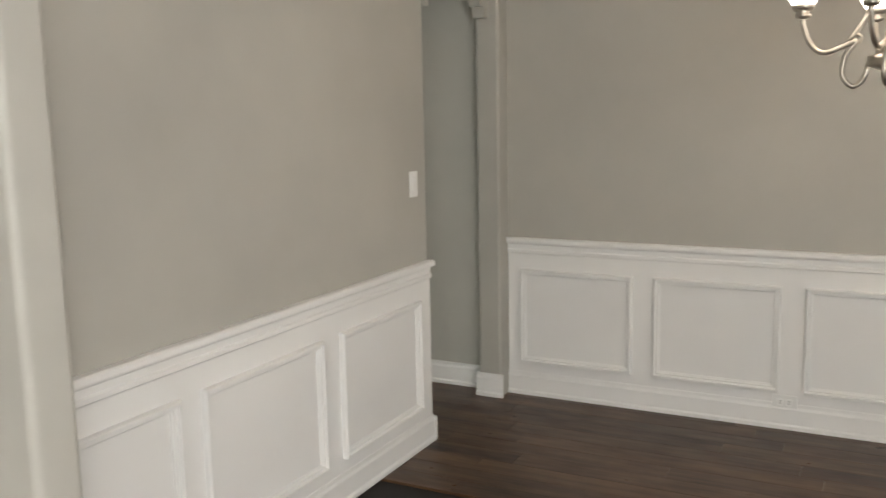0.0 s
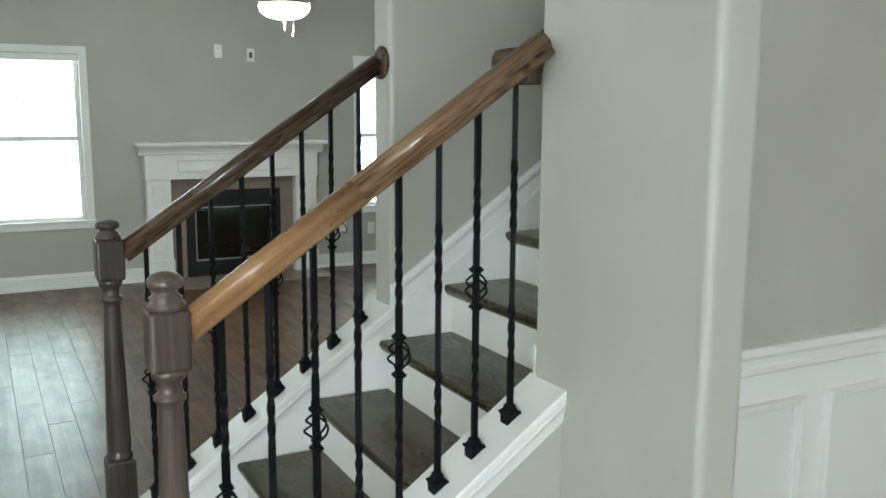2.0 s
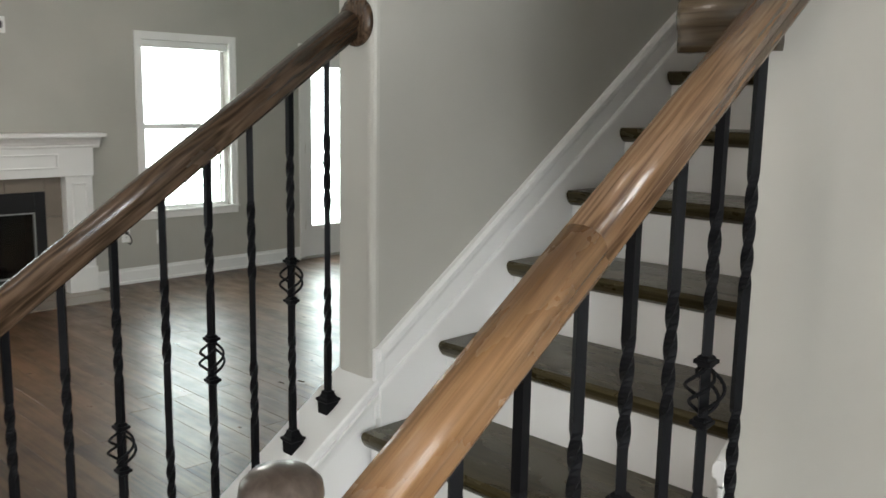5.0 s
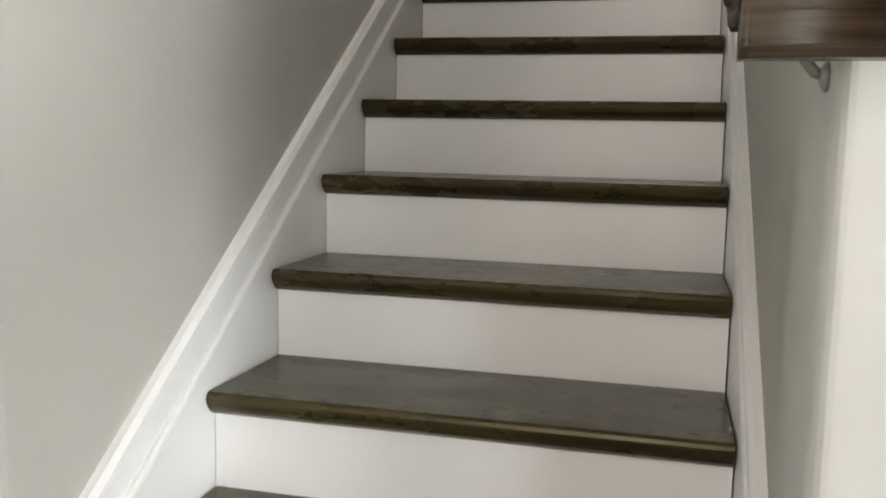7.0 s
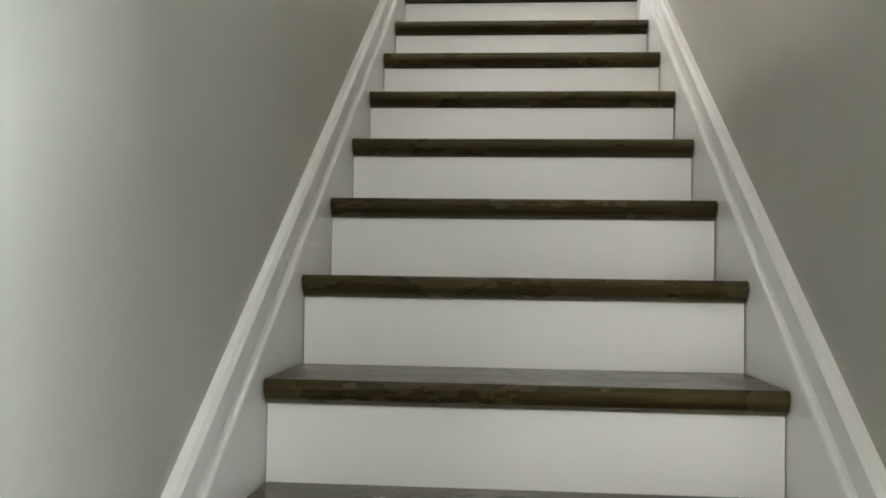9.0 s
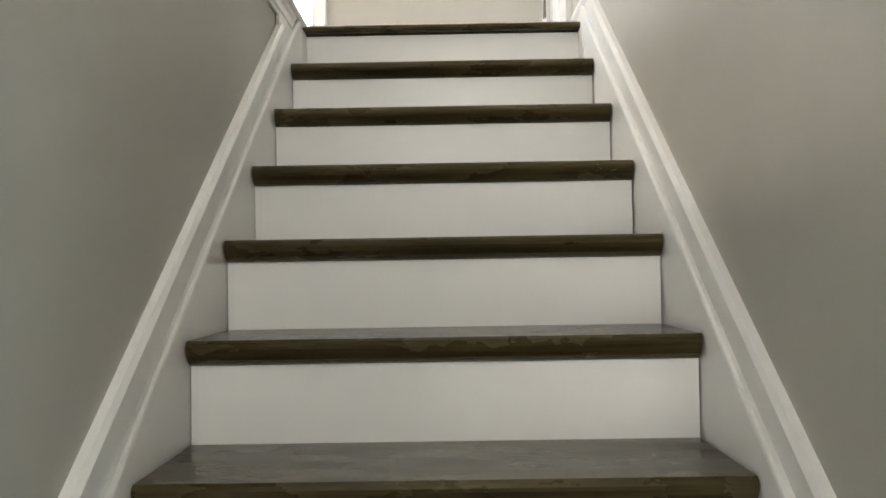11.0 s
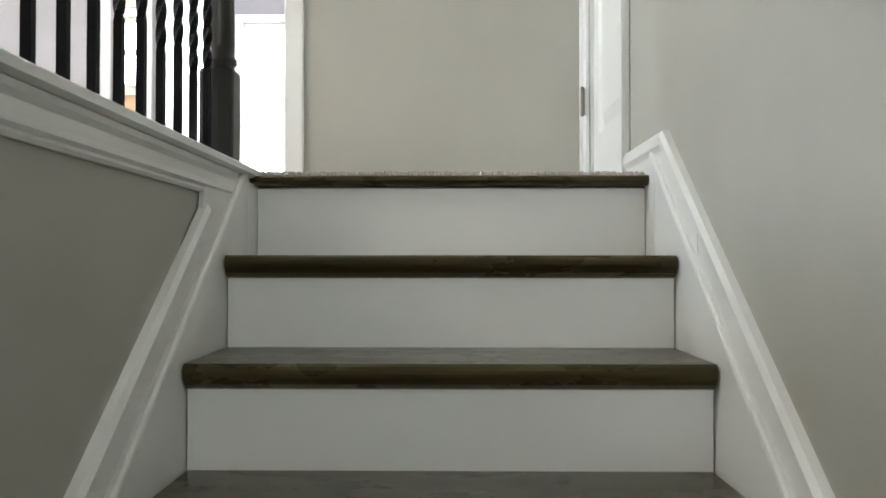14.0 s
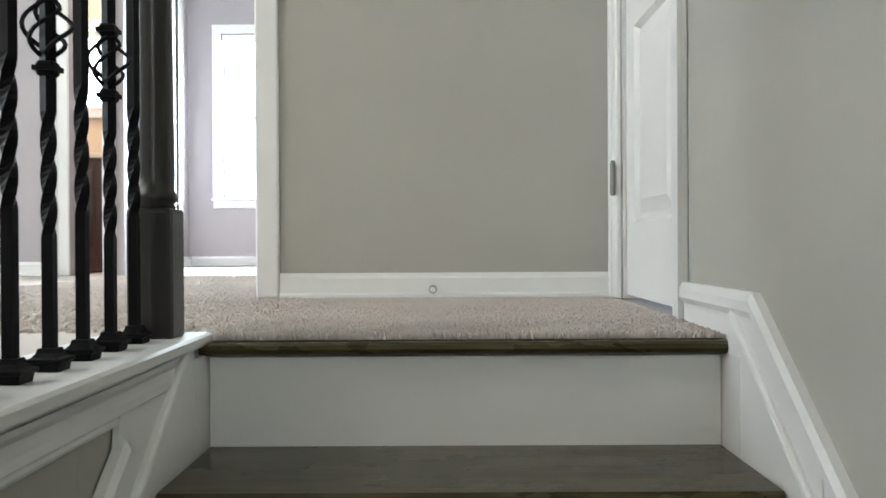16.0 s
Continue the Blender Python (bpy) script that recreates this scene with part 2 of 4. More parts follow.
def box(bm, x0, x1, y0, y1, z0, z1, bevel=0.0, seg=2, upright=False):
    made = bmesh.ops.create_cube(bm, size=1)["verts"]
    for v in made:
        v.co = Vector(((x0 + x1) / 2 + v.co.x * (x1 - x0), (y0 + y1) / 2 + v.co.y * (y1 - y0), (z0 + z1) / 2 + v.co.z * (z1 - z0)))
    if bevel:
        edges = {e for v in made for e in v.link_edges}
        if upright:
            edges = {e for e in edges if abs(e.verts[0].co.z - e.verts[1].co.z) > 1e-6}
        bmesh.ops.bevel(bm, geom=list(edges), offset=bevel, segments=seg, affect="EDGES", profile=0.5)
    return bm


def boxed(*args, **kw):
    return box(bmesh.new(), *args, **kw)


def sweep(bm, profile, path, side, above):
    """A profile of (side, above) offsets carried along a path of points."""
    side, above = Vector(side), Vector(above)
    rings = [[bm.verts.new(Vector(p) + side * a + above * b) for a, b in profile] for p in path]
    k = len(profile)
    for r0, r1 in zip(rings, rings[1:]):
        for i in range(k):
            bm.faces.new((r0[i], r0[(i + 1) % k], r1[(i + 1) % k], r1[i]))
    bm.faces.new(rings[0])
    bm.faces.new(list(reversed(rings[-1])))
    return bm


def lathe(bm, profile, cx, cy, n=24):
    rings = [[bm.verts.new((cx + r * math.cos(2 * math.pi * i / n), cy + r * math.sin(2 * math.pi * i / n), z)) for i in range(n)] for r, z in profile]
    for r0, r1 in zip(rings, rings[1:]):
        for i in range(n):
            bm.faces.new((r0[i], r0[(i + 1) % n], r1[(i + 1) % n], r1[i]))
    bm.faces.new(rings[0])
    bm.faces.new(list(reversed(rings[-1])))
    return bm


def tube(bm, points, radius, n=8):
    rings = []
    for i, p in enumerate(points):
        p = Vector(p)
        d = (Vector(points[min(i + 1, len(points) - 1)]) - Vector(points[max(i - 1, 0)])).normalized()
        u = d.orthogonal().normalized() if not rings else (u - d * u.dot(d)).normalized()
        w = d.cross(u)
        rings.append([bm.verts.new(p + (u * math.cos(2 * math.pi * k / n) + w * math.sin(2 * math.pi * k / n)) * radius) for k in range(n)])
    for r0, r1 in zip(rings, rings[1:]):
        for k in range(n):
            bm.faces.new((r0[k], r0[(k + 1) % n], r1[(k + 1) % n], r1[k]))
    bm.faces.new(rings[0])
    bm.faces.new(list(reversed(rings[-1])))
    return bm


def prism(bm, outline, z0, z1, radius, rounded):
    """An upright prism over an outline; the corners numbered in rounded get a radius."""
    pts = []
    for i, p in enumerate(outline):
        p = Vector(p)
        if i in rounded:
            a, b = (Vector(outline[i - 1]) - p).normalized(), (Vector(outline[(i + 1) % len(outline)]) - p).normalized()
            mid = p + (a + b) * radius
            for k in range(6):
                f = math.pi / 2 * k / 5
                pts.append(mid - b * radius * math.cos(f) - a * radius * math.sin(f))
        else:
            pts.append(p)
    lo = [bm.verts.new((p.x, p.y, z0)) for p in pts]
    hi = [bm.verts.new((p.x, p.y, z1)) for p in pts]
    bm.faces.new(list(reversed(lo)))
    bm.faces.new(hi)
    for i in range(len(pts)):
        j = (i + 1) % len(pts)
        bm.faces.new((lo[i], lo[j], hi[j], hi[i]))
    return bm


def turned(bm, m):
    bmesh.ops.transform(bm, matrix=m, verts=bm.verts)
    return bm


def line_z(y):
    """Height of the line over the nosings."""
    return SLOPE * (y - START_Y)


def setting(name, bm, material, label, category):
    return tagged(part(name, bm, material), label, category, kind="structure")


# ---- walls ----
w = bmesh.new()
ell = [(WALL_R, FACE_Y), (1.515, FACE_Y), (1.515, FACE_Y + 0.115), (DINE_X, FACE_Y + 0.115), (DINE_X, 3.585), (WALL_R, 3.585)]
prism(w, ell, 0, LAND - 0.06, 0.02, {0, 1, 2, 4})                                     # between stair and dining room, with a short return
box(w, WALL_R, DINE_X, 3.585, 4.44, 2.18, LAND - 0.06)                # over the arch
box(w, WALL_R, DINE_X, FACE_Y, 4.477, LAND - 0.06, CEIL_UP)                           # upper storey
box(w, WALL_R, DINE_X, 4.477, 5.207, LAND + 2.06, CEIL_UP)
box(w, WALL_R, DINE_X, 5.207, HALL_Y + 0.13, LAND - 0.06, CEIL_UP)
setting("wall_stair_east", w, GREIGE, "greige painted drywall beside the staircase with rounded corners", "wall")

w = bmesh.new()
box(w, LIVE_L, WALL_L, FACE_Y, 3.70, 0, LAND - 0.008, 0.02, 4, True)
box(w, LIVE_L + 0.003, WALL_L - 0.003, 3.66, TOP_Y + 0.1, 2.2, LAND - 0.008)
box(w, LIVE_L, WALL_L, FACE_Y, 2.3, LAND - 0.008, CEIL_UP)
setting("wall_stair_west", w, GREIGE, "greige painted drywall rising on the open side of the staircase", "wall")

w = bmesh.new()                                                                        # far wall of the dining room and hall
box(w, -0.4, EAST_X, 4.42, 4.55, 0, CEIL)
box(w, 0.988, 1.118, 4.30, 4.425, 0, 2.25, 0.015, 3, True)
setting("wall_dining_north", w, GREIGE, "greige dining room wall above white wainscot", "wall")

# arch over the passage beside the dining room
w = bmesh.new()
n_arc = 14
for i in range(n_arc):
    y0, y1 = 3.585 + 0.715 * i / n_arc, 3.585 + 0.715 * (i + 1) / n_arc
    s0 = 1.98 + 0.22 * math.sin(math.pi * (i + 0.5) / n_arc) ** 0.6
    box(w, WALL_R + 0.10, DINE_X, y0, y1, s0, 2.30)
setting("arch", w, GREIGE, "greige arched head over the passage opening", "arch")


def wall_with_holes(name, fixed, thick, lo, hi, z0, z1, holes, axis, material, label):
    """A wall on x = fixed (axis 'x') or y = fixed (axis 'y'), with rectangular holes (a0, a1, z0, z1)."""
    bm = bmesh.new()
    f0, f1 = sorted((fixed, fixed + thick))

    def block(a0, a1, c0, c1):
        if a1 - a0 > 1e-4 and c1 - c0 > 1e-4:
            if axis == "x":
                box(bm, f0, f1, a0, a1, c0, c1)
            else:
                box(bm, a0, a1, f0, f1, c0, c1)
    at = lo
    for a0, a1, c0, c1 in sorted(holes):
        block(at, a0, z0, z1)
        block(a0, a1, z0, c0)
        block(a0, a1, c1, z1)
        at = a1
    block(at, hi, z0, z1)
    return setting(name, bm, material, label, "wall")


WIN_1, WIN_2 = (-0.33, 0.61, 0.568, 1.955), (3.11, 3.90, 0.573, 1.955)
GDOOR, WIN_3 = (4.69, 5.37, 0.02, 1.943), (5.815, 6.35, 1.42, 1.845)
wall_with_holes("wall_living_west", LIV_X, -0.16, FRONT_Y, BACK_Y, 0, CEIL, [WIN_1, WIN_2, GDOOR, WIN_3, (1.43, 2.30, 0.0, 0.79)], "x", GREIGE,
                "greige living room wall with windows and fireplace")
wall_with_holes("wall_living_north", BACK_Y, 0.15, LIV_X - 0.16, 0.0, 0, CEIL, [], "y", GREIGE, "plain greige end wall of the living room")
wall_with_holes("wall_front", FRONT_Y, -0.16, LIV_X - 0.16, EAST_X + 0.16, 0, CEIL, [(-2.0, -1.0, 0.35, 2.3), (3.4, 4.5, 0.55, 2.35)], "y", GREIGE, "plain greige entrance wall")
wall_with_holes("wall_dining_east", EAST_X, 0.16, FRONT_Y, 4.55, 0, CEIL, [(-2.8, -1.0, 0.5, 2.4), (1.2, 2.9, 0.75, 2.25)], "x", GREIGE, "plain greige dining room wall with a window")
wall_with_holes("wall_passage_north", BACK_Y - 3.05, 0.13, -0.16, 0.0, 0, CEIL, [], "y", GREIGE, "plain greige passage wall")
# upper storey
wall_with_holes("wall_landing_north", HALL_Y, 0.13, -0.075, WALL_R, LAND - 0.2, CEIL_UP, [], "y", GREIGE, "plain greige wall facing the stair head")
wall_with_holes("wall_bedroom_north", 9.0, 0.16, -1.5, 1.2, LAND - 0.2, CEIL_UP, [(-1.19, -0.42, LAND + 0.485, LAND + 1.675)], "y", LILAC, "pale grey bedroom wall with a bright window")
wall_with_holes("wall_bedroom_west", -1.43, -0.05, 8.30, 9.0, LAND - 0.2, CEIL_UP, [], "x", LILAC, "pale bedroom side wall")
wall_with_holes("wall_bedroom_jog", -1.29, -0.05, 7.32, 8.30, LAND - 0.2, CEIL_UP, [], "x", LILAC, "pale side wall beside the bathroom")
wall_with_holes("wall_bath_east", 8.25, 0.05, -1.48, -1.29, LAND - 0.2, CEIL_UP, [], "y", LILAC, "short return of the bedroom wall")
wall_with_holes("wall_hall_north", 7.2, 0.12, -4.6, -1.24, LAND - 0.2, CEIL_UP, [(-1.52, -1.35, LAND, LAND + 2.04)], "y", LILAC, "pale hall wall with a bathroom doorway")
wall_with_holes("wall_hall_west", -4.5, -0.16, 1.0, 7.3, LAND - 0.2, CEIL_UP, [(4.0, 5.2, LAND + 0.6, LAND + 2.0)], "x", LILAC, "pale upper hall wall with an added window")
wall_with_holes("wall_hall_south", 1.08, -0.13, -4.6, LIVE_L, CEIL, CEIL_UP, [], "y", GREIGE, "plain greige wall of the upper hall")
# unseen upper foyer, added so the high fill reaches the stairs
wall_with_holes("wall_foyer_front", FRONT_Y, -0.16, LIVE_L, DINE_X, CEIL, CEIL_UP, [(-0.05, 0.95, 3.3, 4.85)], "y", GREIGE, "unseen greige wall added to hold the high fill window")
wall_with_holes("wall_foyer_west", LIVE_L, 0.13, FRONT_Y, FACE_Y, CEIL + 0.1, CEIL_UP, [], "x", GREIGE, "unseen greige upper wall added round the high fill light")
wall_with_holes("wall_foyer_east", DINE_X, -0.13, FRONT_Y, FACE_Y, CEIL + 0.1, CEIL_UP, [], "x", GREIGE, "unseen greige upper wall added round the high fill light")
wall_with_holes("wall_bedroom_east", 1.1, 0.13, HALL_Y, 9.1, LAND - 0.2, CEIL_UP, [], "x", LILAC, "plain bedroom wall")
wall_with_holes("wall_bath_north", 8.25, 0.12, -4.6, -1.48, LAND - 0.2, CEIL_UP, [(-2.20, -1.62, LAND + 1.03, LAND + 1.53)], "y", BATH_WARM_LIT, "bathroom wall with warm light in its beige and a bright backlit pane")
wall_with_holes("wall_bath_west", -4.5, -0.12, 7.3, 9.0, LAND - 0.2, CEIL_UP, [], "x", LILAC, "plain bathroom side wall")

bm = bmesh.new()
box(bm, LIV_X - 0.16, LIVE_L, FRONT_Y - 0.16, BACK_Y + 0.15, CEIL, CEIL + 0.1)
box(bm, DINE_X, EAST_X + 0.16, FRONT_Y - 0.16, 0.95, CEIL, CEIL + 0.1)
box(bm, DINE_X, EAST_X + 0.16, 0.95, 4.55, CEIL, CEIL + 0.1)
setting("ceiling", bm, CEILING_WHITE, "flat white painted ceiling of the lower floor", "ceiling")
setting("ceiling_upper", boxed(-4.7, 1.3, FRONT_Y - 0.16, 9.2, CEIL_UP, CEIL_UP + 0.1), CEILING_WHITE, "flat white painted ceiling of the upper floor", "ceiling")

bm = bmesh.new()
box(bm, -4.66, LIVE_L, 0.95, 9.2, LAND - 0.12, LAND + 0.008)
box(bm, LIVE_L, 1.25, TOP_Y + 0.050, 9.2, LAND - 0.12, LAND + 0.006)
upper_floor = setting("floor_upper", bm, CARPET, "beige cut pile carpet on the upper landing", "floor")
setting("subfloor", boxed(LIV_X - 0.3, EAST_X + 0.3, FRONT_Y - 0.3, BACK_Y + 0.3, -0.12, -0.012), SUBFLOOR, "dark layer under the floor planks", "floor")
setting("ground", boxed(-400, 400, -400, 400, -0.6, -0.3), painted("grass_ground", (0.06, 0.09, 0.03), 0.9, 8, 0.3, 0.3), "grass around the house out to the horizon", "ground")

# soffit that closes the stair from below
bm = bmesh.new()
box(bm, WALL_L, WALL_R, 3.50, 3.58, 0, 2.25)
sweep(bm, [(0, 0), (0, -0.05), (WIDE + 0.026, -0.05), (WIDE + 0.026, 0)], [(WALL_L, 0.60, line_z(0.60) - 0.33), (WALL_L, TOP_Y + 0.02, line_z(TOP_Y) - 0.33)], (1, 0, 0), (0, 0, 1))
setting("stair_soffit", bm, GREIGE, "painted drywall under the stair flight", "soffit")


# ---- trim ----
BASE = [(0, 0), (0.022, 0), (0.022, 0.018), (0.014, 0.026), (0.014, 0.10), (0.008, 0.112), (0.006, 0.128), (0, 0.128)]
RAIL = [(0, 0), (0.012, 0), (0.017, 0.006), (0.017, 0.020), (0.010, 0.026), (0.012, 0.048), (0.020, 0.056), (0.034, 0.060), (0.036, 0.066), (0.036, 0.080), (0.030, 0.087), (0, 0.087)]
FRAME = [(0, 0), (0.019, 0), (0.026, 0.004), (0.026, 0.013), (0.014, 0.016), (0.014, 0.025), (0.008, 0.029), (0.007, 0.034), (0, 0.034)]


def baseboard(p0, p1, out, z=0.0):
    bm = sweep(bmesh.new(), BASE, [(*p0, z), (*p1, z)], (*out, 0), (0, 0, 1))
    return setting("baseboard", bm, WHITE, "white moulded baseboard along the wall", "baseboard")


for p0, p1, out in (((LIV_X, FRONT_Y), (LIV_X, 1.08), (1, 0)), ((LIV_X, 2.66), (LIV_X, 4.625), (1, 0)), ((LIV_X, 5.435), (LIV_X, BACK_Y), (1, 0)),
                    ((LIVE_L, FACE_Y + 0.02), (LIVE_L, 3.6), (-1, 0)), ((1.10, FACE_Y), (1.495, FACE_Y), (0, -1)), ((1.515, FACE_Y + 0.01), (1.515, FACE_Y + 0.105), (1, 0)),
                    ((-0.14, 4.42), (0.968, 4.42), (0, -1)), ((0.974, 4.30), (1.132, 4.30), (0, -1))):
    baseboard(p0, p1, out)
for p0, p1, out in (((-0.070, HALL_Y), (WALL_R - 0.02, HALL_Y), (0, -1)), ((-4.5, 7.2), (-1.60, 7.2), (0, -1)), ((-1.41, 9.0), (1.1, 9.0), (0, -1)), ((-1.43, 8.31), (-1.43, 9.0), (1, 0)), ((-1.29, 7.34), (-1.29, 8.30), (1, 0))):
    bm = sweep(bmesh.new(), [(a, b * 0.56) for a, b in BASE], [(*p0, LAND + 0.01), (*p1, LAND + 0.01)], (*out, 0), (0, 0, 1))
    setting("baseboard", bm, WHITE, "white baseboard above beige carpet", "baseboard")


def wainscot(name, start, length, along, out, panels):
    """White panelling: backing, chair rail, baseboard and applied panel frames, from start along a wall."""
    s, a, o = Vector((*start, 0)), Vector((*along, 0)), Vector((*out, 0))
    top = base(name, s, "white painted wainscot with chair rail and applied panel frames", "wainscot", kind="structure")
    up = (0, 0, 1)
    part("backing", sweep(bmesh.new(), [(0, 0.05), (0.006, 0.05), (0.006, 0.80), (0, 0.80)], [s, s + a * length], o, up), WHITE, top)
    part("chair_rail", sweep(bmesh.new(), RAIL, [s + Vector((0, 0, 0.792)), s + a * length + Vector((0, 0, 0.792))], o, up), WHITE, top, "moulded white chair rail")
    part("baseboard", sweep(bmesh.new(), [(x + 0.004, z) for x, z in BASE], [s, s + a * length], o, up), WHITE, top)
    for u0, u1 in panels:
        z0, z1 = 0.185, 0.706
        frame_part = bmesh.new()
        corner = [s + a * u + o * 0.005 + Vector((0, 0, z)) for u, z in ((u0, z0), (u1, z0), (u1, z1), (u0, z1))]
        inner = [(a * sx + Vector((0, 0, sz))) for sx, sz in ((1, 1), (-1, 1), (-1, -1), (1, -1))]
        rings = [[frame_part.verts.new(c + i * b + o * h) for h, b in FRAME] for c, i in zip(corner, inner)]
        k = len(FRAME)
        for q in range(4):
            r0, r1 = rings[q], rings[(q + 1) % 4]
            for j in range(k):
                frame_part.faces.new((r0[j], r0[(j + 1) % k], r1[(j + 1) % k], r1[j]))
        part("panel_frame", frame_part, WHITE, top)
    return top


wainscot("wainscot_west", (DINE_X, FACE_Y + 0.12), 3.585 - FACE_Y - 0.12, (0, 1), (1, 0), [(0.10, 0.722), (0.825, 1.488), (1.612, 2.27)])
wainscot("wainscot_north", (1.119, 4.42), EAST_X - 1.119, (1, 0), (0, -1), [(0.071, 0.694), (0.803, 1.418), (1.528, 2.146), (2.256, 2.87), (2.98, 3.60)])


def casing(bm, a0, a1, z0, z1, sill, m, wide=0.062):
    """Flat casing with a raised back band round an opening, in the plane y = 0, proud towards -y."""
    for x0, x1, b0, b1 in ((a0 - wide, a0, z0 - (wide if sill else 0), z1 + wide), (a1, a1 + wide, z0 - (wide if sill else 0), z1 + wide), (a0, a1, z1, z1 + wide)):
        box(bm, x0, x1, -0.016, 0, b0, b1, 0.003, 1)
    if sill:
        box(bm, a0, a1, -0.016, 0, z0 - wide, z0, 0.003, 1)
        box(bm, a0 - wide - 0.01, a1 + wide + 0.01, -0.03, 0, z0 - 0.008, z0 + 0.010, 0.004, 2)
    box(bm, a0 - wide, a0 - wide + 0.014, -0.022, -0.014, z0, z1 + wide - 0.002)
    box(bm, a1 + wide - 0.014, a1 + wide, -0.022, -0.014, z0, z1 + wide - 0.002)
    box(bm, a0 - wide + 0.014, a1 + wide - 0.014, -0.022, -0.014, z1 + wide - 0.016, z1 + wide - 0.002)
    return turned(bm, m)


def window(name, m, a0, a1, z0, z1, label, blind=True, grid=(2, 2)):
    """Double-hung window in the plane y = 0 of m, outside towards +y."""
    top = base(name, m @ Vector(((a0 + a1) / 2, 0, z0)), label, "window", kind="structure")
    part("casing", casing(bmesh.new(), a0, a1, z0, z1, True, m), WHITE, top)
    mid = (z0 + z1) / 2
    for k, (b0, b1, y) in enumerate(((z0, mid + 0.015, 0.05), (mid - 0.015, z1, 0.085))):
        fr = bmesh.new()
        t = 0.035
        box(fr, a0 + 0.002, a0 + t, y, y + 0.03, b0, b1)
        box(fr, a1 - t, a1 - 0.002, y, y + 0.03, b0, b1)
        box(fr, a0 + t, a1 - t, y, y + 0.03, b0, b0 + t)
        box(fr, a0 + t, a1 - t, y, y + 0.03, b1 - t, b1)
        sash = part("sash", turned(fr, m), WHITE, top)
        mu = bmesh.new()
        for i in range(1, grid[0]):
            x = a0 + (a1 - a0) * i / grid[0]
            box(mu, x - 0.005, x + 0.005, y + 0.006, y + 0.024, b0 + t, b1 - t)
        for i in range(1, grid[1]):
            z = b0 + (b1 - b0) * i / grid[1]
            box(mu, a0 + t, a1 - t, y + 0.008, y + 0.022, z - 0.005, z + 0.005)
        part("muntin", turned(mu, m), WHITE, sash)
        pane = part("pane", turned(boxed(a0 + t - 0.004, a1 - t + 0.004, y + 0.013, y + 0.017, b0 + t - 0.004, b1 - t + 0.004), m), GLASS, sash)
        pane.visible_shadow = False
    if blind:
        part("blind_headrail", turned(boxed(a0 + 0.004, a1 - 0.004, 0.005, 0.045, z1 - 0.06, z1 - 0.004, 0.004), m), BLIND, top)
    return top


M_WEST = Matrix.Translation((LIV_X, 0, 0)) @ Matrix.Rotation(radians(90), 4, "Z")      # local x -> +y, local +y -> -x
window("window_1", M_WEST, *WIN_1, "white double-hung window blown out by daylight beside the fireplace")
window("window_2", M_WEST, *WIN_2, "white double-hung window blown out by daylight beside the glass door")
window("window_3", M_WEST, *WIN_3, "small high window with white casing and panes", False, (2, 2))
M_NORTH = Matrix.Translation((0, 9.0, 0))
window("window_4", M_NORTH, -1.19, -0.42, LAND + 0.485, LAND + 1.675, "white bedroom window glowing with daylight", True, (1, 1))
M_FRONT = Matrix.Translation((0, FRONT_Y, 0)) @ Matrix.Rotation(radians(180), 4, "Z")
M_EAST = Matrix.Translation((EAST_X, 0, 0)) @ Matrix.Rotation(radians(-90), 4, "Z")
# unseen opening added for the high fill lamp
window("added_high_window", M_FRONT, -0.95, 0.05, 3.3, 4.85, "unseen white window added high over the entrance", False, (2, 2))
# unseen window added round the entrance fill lamp
window("added_entrance_window", M_FRONT, 1.0, 2.0, 0.35, 2.3, "unseen white window added beside the entrance for fill light", False, (2, 2))
# unseen window added round the right-hand front fill lamp
window("added_front_window", M_FRONT, -4.5, -3.4, 0.55, 2.35, "unseen white window added in the entrance wall for fill light", False, (2, 2))
window("window_5", M_EAST, 1.0, 2.8, 0.5, 2.4, "plain white window of the foyer", False, (2, 2))
window("window_6", M_EAST, -2.9, -1.2, 0.75, 2.25, "plain white dining room window", False, (2, 2))
M_HALL = Matrix.Translation((-4.5, 0, 0)) @ Matrix.Rotation(radians(90), 4, "Z")
# unseen window added for the upper hall fill
window("added_hall_window", M_HALL, 4.0, 5.2, LAND + 0.6, LAND + 2.0, "unseen white window added in the upper hall", False, (2, 2))


def glass_door():
    a0, a1, z0, z1 = GDOOR
    top = base("door_1", (LIV_X, (a0 + a1) / 2, 0), "white glazed patio door glowing with daylight", "door", kind="structure")
    part("casing", casing(bmesh.new(), a0, a1, z0, z1, False, M_WEST), WHITE, top)
    bm = bmesh.new()
    g0, g1, h0, h1 = a0 + 0.11, a1 - 0.11, 0.31, z1 - 0.14
    box(bm, a0 + 0.004, g0, 0.03, 0.075, z0, z1 - 0.004)
    box(bm, g1, a1 - 0.004, 0.03, 0.075, z0, z1 - 0.004)
    box(bm, g0, g1, 0.03, 0.075, z0, h0)
    box(bm, g0, g1, 0.03, 0.075, h1, z1 - 0.004)
    leaf = part("leaf", turned(bm, M_WEST), WHITE, top)
    pane = part("pane", turned(boxed(g0 - 0.01, g1 + 0.01, 0.05, 0.056, h0 - 0.01, h1 + 0.01), M_WEST), GLASS, leaf)
    pane.visible_shadow = False
    for z in (0.28, 1.0, 1.65):
        part("hinge", turned(boxed(a0 - 0.006, a0 + 0.02, 0.006, 0.03, z, z + 0.09, 0.003), M_WEST), NICKEL, top, "satin nickel hinge")
    knob = bmesh.new()
    bmesh.ops.create_uvsphere(knob, u_segments=16, v_segments=10, radius=0.028)
